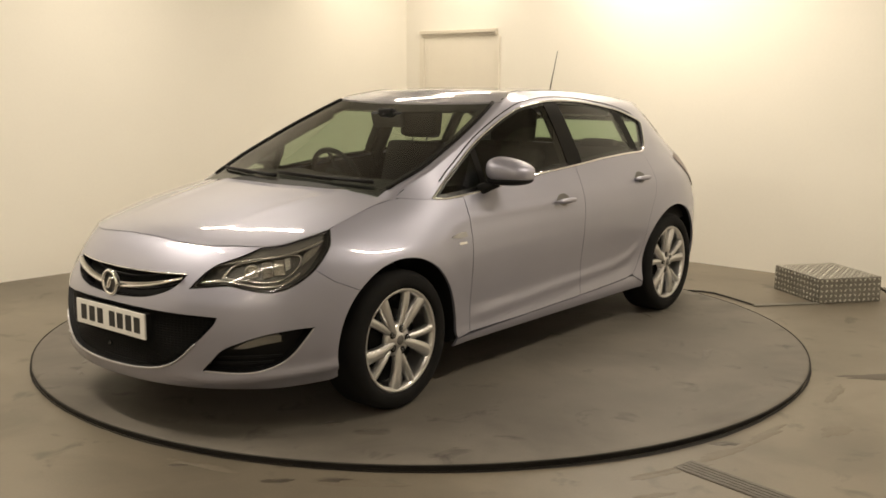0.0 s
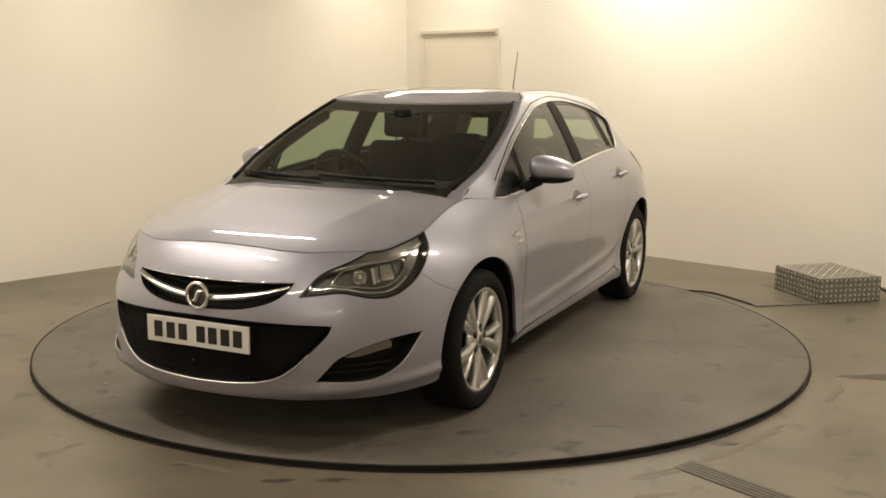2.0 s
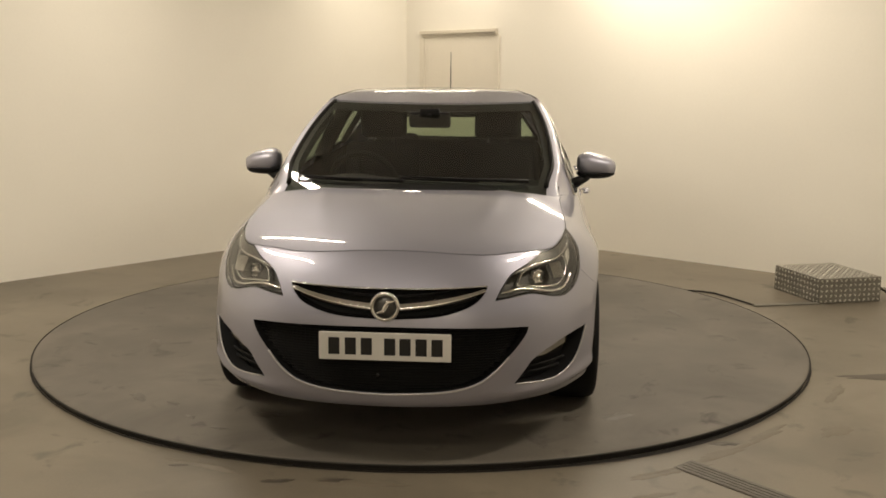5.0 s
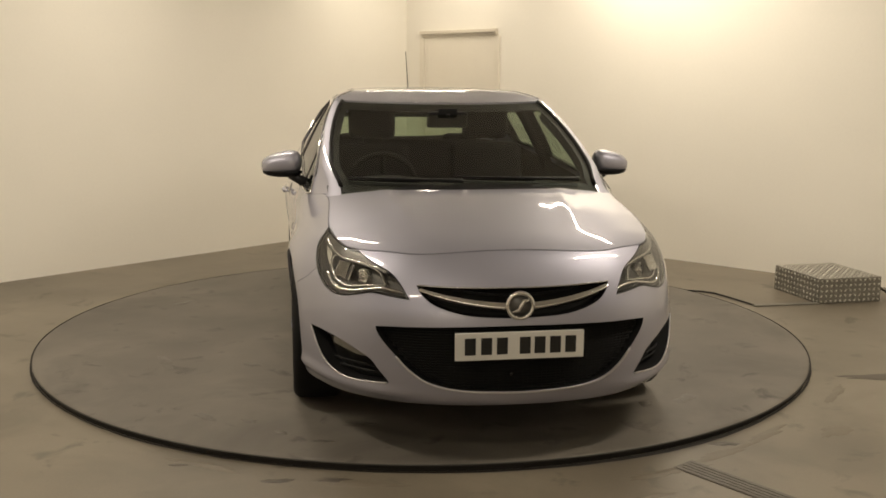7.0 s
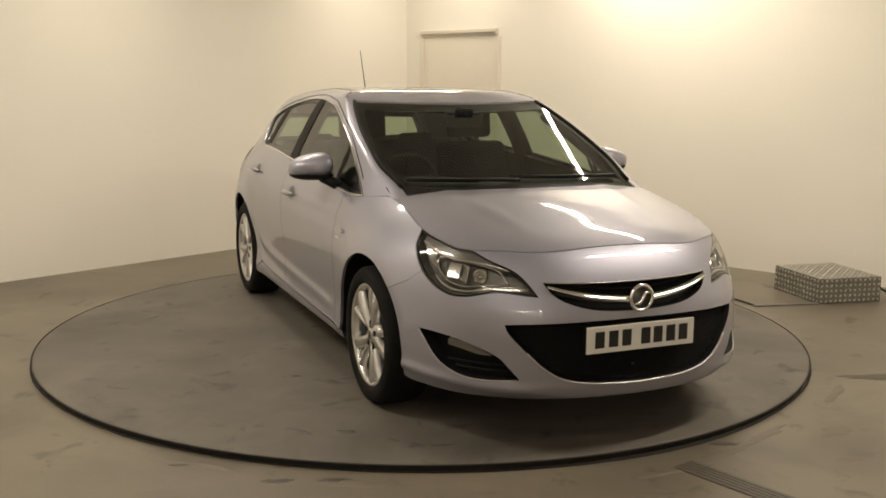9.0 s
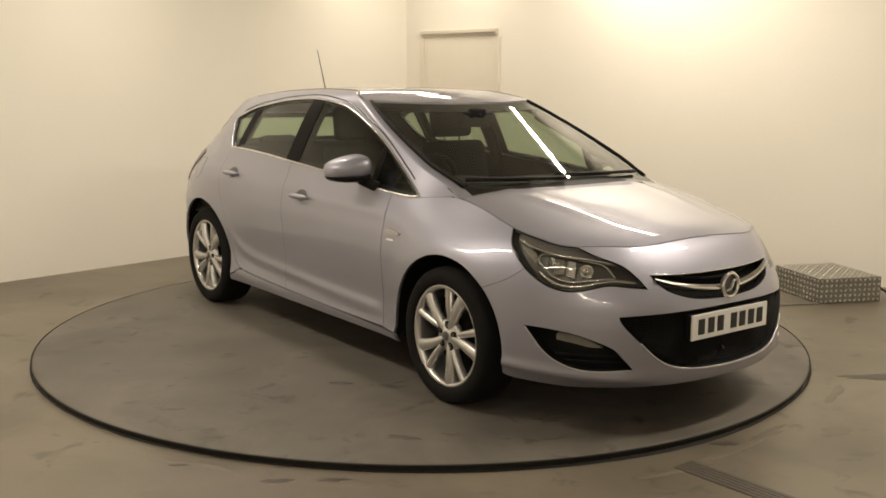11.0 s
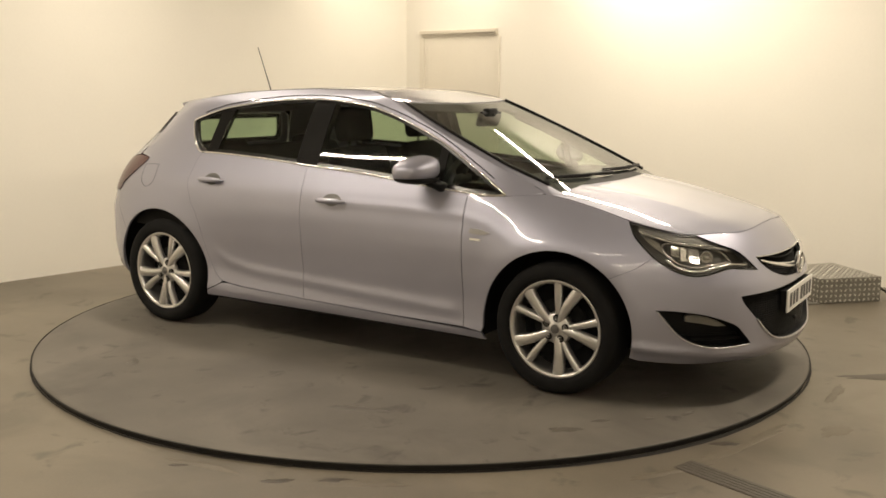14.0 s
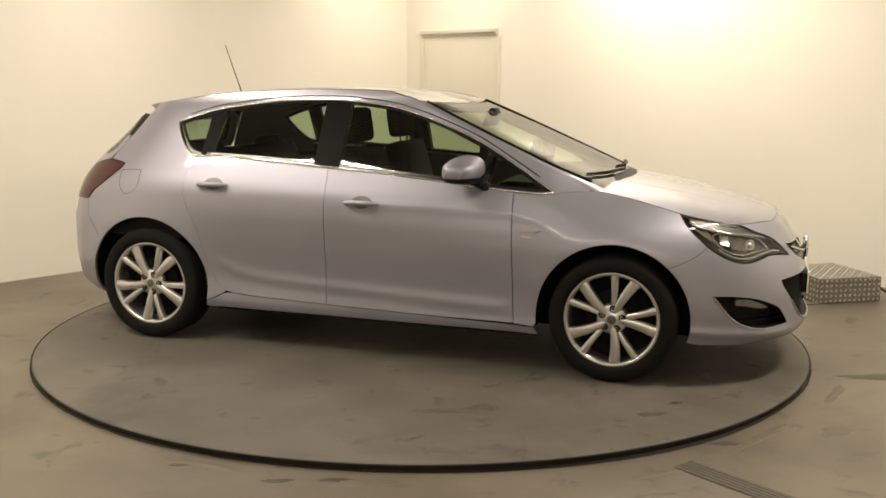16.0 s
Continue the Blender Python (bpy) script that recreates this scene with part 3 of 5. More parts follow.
tagged(crate, "low box of aluminium tread plate standing on the floor", "metal box")
cover = link("cable_cover", box(box(bmesh.new(), (0, -0.02, 0), (0.50, 0.02, 0.010), 0.004), (0, 0.035, 0), (0.50, 0.05, 0.006), 0.002), TREAD, smooth=False)
cover.matrix_world = pose(2.30, 0.735, 0.0, 0, 0, 9)
tagged(cover, "flat grey metal cable cover lying on the floor", "cable cover")
cable = link("cable", tube(bmesh.new(), curve([(2.31, 0.74, 0.007), (2.17, 1.09, 0.007), (2.10, 1.18, 0.007), (2.02, 1.22, 0.007), (1.93, 1.23, 0.007)], 6), 0.006), GAP)
tagged(cable, "thin black cable lying on the floor", "cable", "cables")
cable = link("cable", tube(bmesh.new(), curve([(3.28, 0.98, 0.10), (3.34, 0.99, 0.06), (3.45, 1.0, 0.008), (3.7, 1.02, 0.008), (4.1, 1.0, 0.008)], 6), 0.008), GAP)
tagged(cable, "black power cable running from the metal box", "cable", "cables")


# ---- the car ----
OFFSET = (-0.068, 0.071)         # its middle, from the turntable's axis
car = tagged(new("car"), "silver five-door hatchback standing on the turntable", "car")
FRONT_AXLE, REAR_AXLE, AXLE_Z = 1.335, -1.345, 0.325
ARCH_F, ARCH_R = 0.382, 0.392

u_head = np.linspace(0.80, 1.165, 10)
HEAD_TOP = np.array([(u, z_bonnet(u) - 0.003) for u in u_head])
NOSE_TOP = np.array([(u, z_bonnet(u) - 0.002) for u in np.linspace(0.0, 0.80, 20)])
HEAD_IN = curve([(0.80, float(NOSE_TOP[-1][1])), (0.70, 0.765), (0.57, 0.727), (0.50, 0.68), (0.455, 0.634)], 5)
HEAD_LOW = curve([(0.455, 0.634), (0.55, 0.642), (0.64, 0.648), (0.71, 0.635), (0.78, 0.622), (0.85, 0.622), (0.92, 0.640), (0.985, 0.672), (1.03, 0.702)], 4)
HEAD_BACK = curve([(1.03, 0.702), (1.085, 0.75), (1.13, 0.795), tuple(HEAD_TOP[-1])], 4)
HEADLIGHT = chain(HEAD_IN, HEAD_LOW, HEAD_BACK, HEAD_TOP[::-1])
SEAM = np.array([(1.03, 0.702), (1.11, 0.648), (1.185, 0.603)])
ARCH_FRONT = arc(FRONT_AXLE, AXLE_Z, ARCH_F, 46, -14)
SEAM[-1] = ARCH_FRONT[0]
BOTTOM = curve([tuple(ARCH_FRONT[-1]), (1.06, 0.218), (0.83, 0.205), (0.60, 0.208), (0.39, 0.215), (0.0, 0.218)], 6)
BUMPER = mirrored(np.vstack([NOSE_TOP, HEAD_IN[1:], HEAD_LOW[1:], SEAM[1:], ARCH_FRONT[1:], BOTTOM[1:]]))
MOUTH = mirrored(np.vstack([curve([(0, 0.540), (0.28, 0.537), (0.50, 0.531), (0.595, 0.525)], 4), curve([(0.595, 0.525), (0.575, 0.49), (0.51, 0.425), (0.43, 0.357), (0.35, 0.312), (0.22, 0.288), (0.0, 0.280)], 5)[1:]]))
GRILLE = mirrored(np.vstack([curve([(0, 0.678), (0.2, 0.680), (0.40, 0.688), (0.432, 0.687)], 4), curve([(0.432, 0.687), (0.395, 0.648), (0.33, 0.612), (0.20, 0.580), (0, 0.568)], 5)[1:]]))
FOG = chain(curve([(0.53, 0.302), (0.575, 0.35), (0.63, 0.398), (0.77, 0.445), (0.90, 0.463), (1.005, 0.466)], 4),
            curve([(1.005, 0.466), (0.97, 0.43), (0.91, 0.365), (0.85, 0.325), (0.77, 0.300), (0.68, 0.294), (0.53, 0.302)], 4))


def round_front(side_fog):
    return [MOUTH, GRILLE, side_fog, side_fog * [-1, 1]]


bumper = sheet("front_bumper", BUMPER, on_skin(), PAINT, car, round_front(FOG), step=0.014, label="silver front bumper with black openings")


def inner(outline, d, name, mat, parent, side=1, label="", lift=-0.03, step=0.03, depth=0.0):
    return sheet(name, shrink(outline, -d), on_skin(side, lift), mat, parent, step=step, gap=0, depth=depth, label=label)


def reveal(name, outline, deep, mat, parent, side=1, label=""):
    """The inward wall of an opening."""
    p = resample(outline, 0.02)
    p = np.vstack([p, p[:1]])
    bm = strip(bmesh.new(), on_skin(side)(p, -0.001), on_skin(side)(p, -deep))
    return part(name, bm, mat, parent, label)


# lower mouth: mesh of crossing ribs on a dark backing, bright strip as the highlight on its lower edge
inner(MOUTH, 0.02, "mouth_backing", DARK, bumper, lift=-0.06)
reveal("mouth_surround", MOUTH, 0.06, PLASTIC, bumper)
bm = bmesh.new()
for k in range(24):
    z = 0.288 + k * 0.0107
    us = np.linspace(-0.6, 0.6, 49)
    ok = inside(MOUTH, np.stack([us, np.full_like(us, z)], 1))
    us = us[ok]
    if len(us) > 2:
        tube(bm, skin(us, np.full_like(us, z), -0.026), 0.0028, 4)
for k in range(61):
    u = -0.6 + k * 0.02
    zs = np.linspace(0.27, 0.56, 30)
    zs = zs[inside(MOUTH, np.stack([np.full_like(zs, u), zs], 1))]
    if len(zs) > 2:
        tube(bm, skin(np.full_like(zs, u), zs, -0.027), 0.0022, 4)
tagged(part("lower_grille", bm, PLASTIC, bumper, "black plastic mesh in the lower opening"), kind="stuff")
lip = curve([(-0.50, 0.414), (-0.43, 0.350), (-0.35, 0.306), (-0.22, 0.283), (0, 0.275), (0.22, 0.283), (0.35, 0.306), (0.43, 0.350), (0.50, 0.414)], 6)
bead("lip_highlight", lip, on_skin(), 0.0045, SATIN, bumper, "bright strip for the highlight on the lower edge", 0.002)
# upper grille: dark recess, chrome bar with the round badge
inner(GRILLE, 0.02, "grille_backing", DARK, bumper, lift=-0.05)
reveal("grille_surround", GRILLE, 0.05, GLOSSBLACK, bumper)
for dz in (0.028, 0.052, -0.025):
    us = np.linspace(-0.38, 0.38, 41)
    zz = 0.622 + 0.055 * (us / 0.41) ** 2 + dz
    ok = inside(shrink(GRILLE, 0.004), np.stack([us, zz], 1))
    us, zz = us[ok], zz[ok]
    if len(us) > 3:
        part("grille_slat", tube(bmesh.new(), skin(us, zz, -0.024), 0.005, 6), PLASTIC, bumper)
us = np.linspace(-0.415, 0.415, 57)
zz = 0.612 + 0.062 * np.abs(us / 0.415) ** 1.7
bm = bmesh.new()
half = 0.013 - 0.007 * np.abs(us / 0.415) ** 2
strip(bm, skin(us, zz + half, 0.000), skin(us, zz + half * 0.3, 0.014))
strip(bm, skin(us, zz + half * 0.3, 0.014), skin(us, zz - half * 0.5, 0.013))
strip(bm, skin(us, zz - half * 0.5, 0.013), skin(us, zz - half, -0.006))
bmesh.ops.remove_doubles(bm, verts=bm.verts[:], dist=0.0003)
part("grille_bar", bm, CHROME, bumper, "chrome bar across the grille")
us = np.linspace(-0.43, 0.43, 41)
bead("grille_trim", np.stack([us, 0.681 + 0.008 * (us / 0.43) ** 2], 1), on_skin(), 0.003, CHROME, bumper, "thin chrome edge", 0.001)
# badge: a plain ring with a bent blade across it
b0 = Vector(skin(0.0, 0.617)) + Vector((0.022, 0, 0.004))
bm = bmesh.new()
R0 = 0.051
ring = [(0.0, R0 * math.cos(t), R0 * math.sin(t)) for t in np.linspace(0, 2 * math.pi, 41)]
tube(bm, [b0 + Vector(p) for p in ring], 0.0085, 8, close=False)
badge = part("badge", bm, CHROME, bumper, "round chrome badge")
bm = turned(bmesh.new(), [(0.0005, -0.002), (0.05, -0.006), (0.05, -0.016)], 32, "x")
bm.transform(Matrix.Translation(b0))
part("badge_disc", bm, LAMPGREY, badge)
bm = tube(bmesh.new(), [b0 + Vector((0.004, a, b)) for a, b in ((0.036, 0.022), (0.012, 0.020), (0.002, 0.0), (-0.008, -0.018), (-0.034, -0.024))], [0.004, 0.009, 0.011, 0.009, 0.004], 8)
part("badge_blade", bm, CHROME, badge)
# number plate: white with plain bars for its characters
PX = 2.262
bm = box(bmesh.new(), (PX, -0.26, 0.408), (PX + 0.009, 0.26, 0.519), 0.003)
plate = part("number_plate", bm, PLATE, bumper, "white number plate with black bars", smooth=False)
part("plate_holder", box(bmesh.new(), (PX - 0.03, -0.255, 0.412), (PX - 0.0005, 0.255, 0.515), 0.002), PLASTIC, bumper, smooth=False)
for k, y in enumerate((0.205, 0.143, 0.080, 0.020, -0.072, -0.135, -0.200)):
    part("plate_bar", box(bmesh.new(), (PX + 0.0092, y - 0.022, 0.430), (PX + 0.0100, y + 0.022, 0.498)), INK, plate, smooth=False)
# tow-eye cover and small sensors
for u, z in ((-0.03, 0.345),):
    p = Vector(skin(u, z)) + Vector((-0.018, 0, 0))
    bm = bmesh.new()
    bmesh.ops.create_uvsphere(bm, u_segments=12, v_segments=8, radius=0.010, matrix=Matrix.Translation(p))
    part("sensor", bm, GLOSSBLACK, bumper)

for side in (1, -1):
    S = on_skin(side)
    # fog lamp recess with chrome underline
    inner(FOG, 0.015, "fog_backing", PLASTIC, bumper, side, lift=-0.07)
    reveal("fog_surround", FOG, 0.07, PLASTIC, bumper, side)
    fogline = curve([(0.54, 0.300), (0.68, 0.292), (0.77, 0.298), (0.85, 0.323), (0.91, 0.362), (0.97, 0.428), (1.0, 0.462)], 6)
    bead("fog_trim", fogline, S, 0.0034, SATIN, bumper, "chrome strip under the fog lamp", 0.001)
    lampface = chain(curve([(0.655, 0.388), (0.71, 0.414), (0.79, 0.436), (0.86, 0.440), (0.865, 0.412)], 4), curve([(0.865, 0.412), (0.79, 0.402), (0.71, 0.388), (0.655, 0.388)], 4))
    fog = sheet("fog_lamp", lampface, on_skin(side, -0.035), FOGGREY, bumper, step=0.02, gap=0, depth=0.02, label="small fog lamp")
    sheet("fog_lens", lampface, on_skin(side, -0.028), LENS, fog, step=0.025, gap=0, depth=0)
    for z in (0.325, 0.350):
        us = np.linspace(0.50, 1.0, 60)
        us = us[inside(shrink(FOG, 0.006), np.stack([us, np.full_like(us, z)], 1))]
        if len(us) > 3:
            part("fog_slat", tube(bmesh.new(), skin(side * us, np.full_like(us, z), -0.045), 0.005, 5), PLASTIC, bumper)

    # headlight: housing bowl, bezel, reflectors, indicator, clear lens
    lamp = inner(HEADLIGHT, 0.0, "headlight", LAMPGREY, car, side, "clear-lens headlight with dark inner bezel", lift=-0.058, step=0.03)
    reveal("housing_wall", HEADLIGHT, 0.058, LAMPGREY, lamp, side)
    sheet("lamp_seal", HEADLIGHT, on_skin(side, -0.004), GLOSSBLACK, lamp, [shrink(HEADLIGHT, 0.006)], step=0.02, gap=0.001, depth=0.01)
    under = np.vstack([curve([(0.50, 0.655), (0.60, 0.664), (0.68, 0.656), (0.77, 0.641), (0.85, 0.641), (0.91, 0.658), (0.965, 0.690)], 5)])
    bead("lamp_strip", under, S, 0.007, REFLECTOR, lamp, "bright strip along the lower edge", -0.022)
    upper = np.vstack([curve([(0.60, 0.728), (0.74, 0.748), (0.90, 0.762), (1.05, 0.795), (1.11, 0.812)], 5)])
    bead("lamp_brow", upper, S, 0.007, REFLECTOR, lamp, "", -0.02)
    us = np.linspace(0.60, 1.11, 30)
    rim_u, rim_z = np.concatenate([HEAD_IN[::-1, 0], HEAD_TOP[1:, 0]]), np.concatenate([HEAD_IN[::-1, 1], HEAD_TOP[1:, 1]])
    rim = np.interp(us, rim_u, rim_z) - 0.009
    low = np.minimum(np.interp(us, [0.60, 0.74, 0.90, 1.05, 1.12], [0.722, 0.742, 0.756, 0.788, 0.812]), rim - 0.004)
    sheet("upper_bezel", chain(np.stack([us, low], 1), np.stack([us, rim], 1)[::-1]), on_skin(side, -0.014), BEZEL, lamp, step=0.015, gap=0, depth=0.02, label="grey upper lamp bezel")
    for u, z, r in ((0.745, 0.696, 0.030),):
        q, q2 = Vector(skin(side * u, z, -0.030)), Vector(skin(side * u, z, -0.07))
        ax = (q - q2).normalized()
        bm = turned(bmesh.new(), [(0.001, -0.012), (r * 0.5, -0.004), (r * 0.8, -0.010), (r, -0.004), (r * 1.06, -0.008), (r * 1.06, -0.035)], 24, "z")
        bm.transform(Matrix.Translation(q) @ ax.to_track_quat("Z", "Y").to_matrix().to_4x4())
        bowl = part("reflector_bowl", bm, REFLECTOR, lamp)
        bm = bmesh.new()
        bmesh.ops.create_uvsphere(bm, u_segments=14, v_segments=10, radius=r * 0.45, matrix=Matrix.Translation(q - ax * 0.012))
        part("projector", bm, REFLECTOR, bowl)
    pod = chain(curve([(0.60, 0.672), (0.66, 0.722), (0.80, 0.746), (0.93, 0.760), (0.985, 0.752), (0.965, 0.712), (0.90, 0.672), (0.82, 0.655), (0.72, 0.664), (0.60, 0.672)], 4))
    bead("pod_rim", np.vstack([pod, pod[:1]]), S, 0.005, REFLECTOR, lamp, "", -0.034)
    sheet("lamp_pod", pod, on_skin(side, -0.050), LAMPGREY, lamp, step=0.025, gap=0, depth=0.015)
    # stepped mirror facets of the main beam
    for kk, (u0, u1, z0, z1, dep) in enumerate(((0.795, 0.845, 0.672, 0.735, -0.030), (0.850, 0.895, 0.682, 0.742, -0.024), (0.900, 0.940, 0.702, 0.748, -0.030))):
        tilt = 0.014 * (1 if kk % 2 else -1)
        bm = strip(bmesh.new(), [skin(side * u0, z, dep - tilt) for z in np.linspace(z0, z1, 5)], [skin(side * u1, z + 0.006, dep + tilt) for z in np.linspace(z0, z1, 5)])
        part("mirror_facet", bm, REFLECTOR, lamp, smooth=False)
    wedge = chain(curve([(0.98, 0.715), (1.05, 0.757), (1.10, 0.80), (1.06, 0.79), (1.00, 0.76)], 3), [(0.98, 0.715)])
    sheet("side_indicator", wedge, on_skin(side, -0.03), REFLECTOR, lamp, step=0.02, gap=0, depth=0.01)
    sheet("lamp_lens", HEADLIGHT, on_skin(side, -0.001), LENS, lamp, step=0.03, gap=0.004, depth=0)

    # front wing
    u_cowl = float(u_at(1.185))
    WING_TOP = np.array([(u, z_bonnet(u) - 0.002) for u in np.linspace(1.165, u_cowl, 16)])
    arch_f = arc(FRONT_AXLE, AXLE_Z, ARCH_F, 46, 196)
    wing_back = xz([(0.945, 0.262), (0.838, 0.270), (0.833, 0.335), (0.826, 0.55), (0.818, 0.75), (0.812, 0.88), (0.812, 0.934), (0.90, 0.930), (1.00, 0.933), (1.035, 0.9368)])
    keep = arch_f[arch_f[:, 1] > 0.262]
    WING = chain(HEAD_BACK, WING_TOP[1:], wing_back[::-1], keep[::-1], SEAM[::-1])
    wing = sheet("front_wing", WING, S, PAINT, car, step=0.016)
    bead("wing_joint", [(float(u_at(0.99)), 0.936), (float(u_at(1.035)), 0.9369), (u_cowl, z_bonnet(u_cowl) - 0.0015)], S, 0.004, PAINT, wing, "", -0.0036)
    rep = chain(curve([(float(u_at(0.975)), 0.758), (float(u_at(0.92)), 0.772), (float(u_at(0.865)), 0.774)], 4), curve([(float(u_at(0.865)), 0.774), (float(u_at(0.862)), 0.752), (float(u_at(0.93)), 0.748), (float(u_at(0.975)), 0.758)], 4))
    r_ = sheet("side_repeater", rep, on_skin(side, 0.007), CLEARGREY, wing, step=0.02, gap=0, depth=0.008, label="small clear side repeater")
    sheet("repeater_back", rep, on_skin(side, 0.003), REFLECTOR, r_, step=0.02, gap=0, depth=0)
    badge_line = xz([(0.925, 0.716), (0.865, 0.716), (0.865, 0.727), (0.925, 0.727)])
    sheet("model_badge", badge_line, on_skin(side, 0.002), CHROME, wing, step=0.02, gap=0, depth=0.002, label="tiny chrome lettering bar")

    # side window opening, its chrome surround and panes
    DLO_TOP = curve([(1.012, 0.940), (0.91, 1.005), (0.82, 1.060), (0.60, 1.186), (0.37, 1.278), (0.20, 1.330), (0.05, 1.362), (-0.25, 1.388), (-0.60, 1.379), (-0.95, 1.336), (-1.09, 1.303), (-1.225, 1.258)], 5)
    DLO_BACK = curve([(-1.225, 1.258), (-1.235, 1.235), (-1.16, 1.130), (-1.10, 1.080), (-1.06, 1.068)], 4)
    DLO_LOW = curve([(-1.06, 1.068), (-0.87, 1.066), (-0.55, 1.052), (-0.23, 1.030), (0.10, 1.008), (0.35, 0.986), (0.60, 0.960), (0.80, 0.942), (0.93, 0.934), (1.012, 0.940)], 4)
    T, B, L_ = xz(DLO_TOP), xz(DLO_BACK), xz(DLO_LOW)
    DLO = chain(T, B, L_)
    z_meet = crossing(lambda z: z - z_roof(u_screen(z) + 0.034), 1.25, 1.42) - 0.002
    zt = np.linspace(0.955, z_meet, 14)
    SCREEN_EDGE = np.array([(u_screen(z) + 0.034, z) for z in zt])
    u_top = SCREEN_EDGE[-1][0]
    ROOF_EDGE = np.array([(u, z_roof(u) - 0.001) for u in np.linspace(u_top + 0.01, float(u_at(-1.48)), 40)])
    gate = xz([(-1.50, 1.345), (-1.56, 1.28), (-1.63, 1.18), (-1.69, 1.09), (-1.72, 1.03)])
    tail_in = xz([(-1.62, 1.022), (-1.565, 1.012), (-1.575, 0.99), (-1.66, 0.92), (-1.76, 0.85), (-1.80, 0.80)])
    arch_r = arc(REAR_AXLE, AXLE_Z, ARCH_R, 143, -10, 44)
    low_back = xz([(-1.78, 0.70), (-1.72, 0.635)])
    door_edge = curve([(-0.845, 0.318), (-0.90, 0.37), (-0.955, 0.49), (-1.01, 0.68), (-1.065, 0.79), (-1.097, 0.90), (-1.085, 1.0), (-1.065, 1.062)], 5)
    sill_end = xz([(-0.957, 0.260), (-0.905, 0.280), (-0.855, 0.306)])
    SIDE = chain(xz([(1.035, 0.937)]), np.array([(u_cowl - 0.004, z_bonnet(u_cowl) - 0.001)]), np.array([(u_screen(0.95) + 0.012, 0.952)]), SCREEN_EDGE, ROOF_EDGE, gate, tail_in, low_back, arch_r, sill_end[1:], xz(door_edge), B[::-1], T[::-1])
    body_side = sheet("body_side", SIDE, S, PAINT, car, step=0.020, gap=0.0006, label="silver roof pillar and rear quarter panel")
    bead("window_trim", np.vstack([T, B[1:]]), S, 0.0056, CHROME, body_side, "chrome window surround", 0.0015)
    bead("belt_trim", L_, S, 0.0072, CHROME, body_side, "chrome belt line moulding", 0.0005)
    seal = np.vstack([xz(DLO_TOP + [0, 0.022])])
    bead("roof_seal", seal[4:-2], S, 0.0035, GLOSSBLACK, body_side, "thin black door seal", 0.0)
    flap = chain(curve([(float(u_at(-1.565)), 0.972), (float(u_at(-1.50)), 0.978), (float(u_at(-1.415)), 0.98)], 3), curve([(float(u_at(-1.415)), 0.98), (float(u_at(-1.405)), 0.90), (float(u_at(-1.44)), 0.855), (float(u_at(-1.49)), 0.845), (float(u_at(-1.54)), 0.885), (float(u_at(-1.565)), 0.972)], 4))
    if side < 0:
        bead("fuel_flap_seam", np.vstack([flap, flap[:1]]), S, 0.0012, DARK, body_side, "round fuel filler flap seam", 0.0)

    # doors below the windows
    front_edge = [(0.811, 0.938), (0.809, 0.88), (0.8155, 0.75), (0.8235, 0.55), (0.8305, 0.335), (0.8355, 0.272)]
    FRONT_DOOR = chain(xz(front_edge), xz([(0.39, 0.274), (-0.10, 0.284), (-0.2172, 0.287), (-0.2172, 0.6), (-0.2232, 1.024)]), L_[(L_[:, 0] < u_at(-0.222)) & (L_[:, 0] > u_at(0.808))])
    fdoor = sheet("front_door", FRONT_DOOR, S, PAINT, car, step=0.016, label="silver front door with chrome belt line")
    REAR_DOOR = chain(xz([(-0.2248, 1.024), (-0.2188, 0.6), (-0.2188, 0.287), (-0.66, 0.300), (-0.79, 0.310)]), xz(door_edge), L_[(L_[:, 0] > u_at(-0.226)) & (L_[:, 0] < u_at(-1.055))])
    rdoor = sheet("rear_door", REAR_DOOR, S, PAINT, car, step=0.018, label="silver rear door with chrome belt line")
    for dr, x0, z0 in ((fdoor, -0.005, 0.852), (rdoor, -0.905, 0.916)):
        cup = chain(curve([(float(u_at(x0 + 0.075)), z0 + 0.002), (float(u_at(x0 + 0.03)), z0 + 0.034), (float(u_at(x0 - 0.03)), z0 + 0.034), (float(u_at(x0 - 0.075)), z0 + 0.002)], 4), curve([(float(u_at(x0 - 0.075)), z0 + 0.002), (float(u_at(x0)), z0 - 0.03), (float(u_at(x0 + 0.075)), z0 + 0.002)], 5))
        # Grey patch laid on the skin for the shade in the hand recess.
        sheet("handle_recess_shade", cup, on_skin(side, 0.0012), LAMPGREY, dr, step=0.02, gap=0, depth=0.001)
        xs = np.linspace(x0 + 0.10, x0 - 0.10, 13)
        t = np.linspace(-1, 1, 13)
        pts = [Vector(skin(side * u_at(x), z0 + 0.004 * (1 - tt * tt), 0.010 + 0.026 * (1 - tt ** 4))) for x, tt in zip(xs, t)]
        bm = tube(bmesh.new(), pts, [0.004 + 0.011 * (1 - tt ** 4) for tt in t], 10)
        part("door_handle", bm, PAINT, dr, "silver pull handle")

    # panes and black pillars
    def zone(x0, x1, x0t=None, x1t=None):
        """The part of the opening between two slanting lines."""
        poly = resample(DLO, 0.012)
        poly = np.stack([np.interp(poly[:, 0], _ud, _xd), poly[:, 1]], 1)
        for a, b, sign in ((x0, x0 if x0t is None else x0t, 1), (x1, x1 if x1t is None else x1t, -1)):
            d = sign * (a + (b - a) * (poly[:, 1] - 0.95) / 0.42 - poly[:, 0])
            kept = []
            for i in range(len(poly)):
                j = (i + 1) % len(poly)
                if d[i] >= 0:
                    kept.append(poly[i])
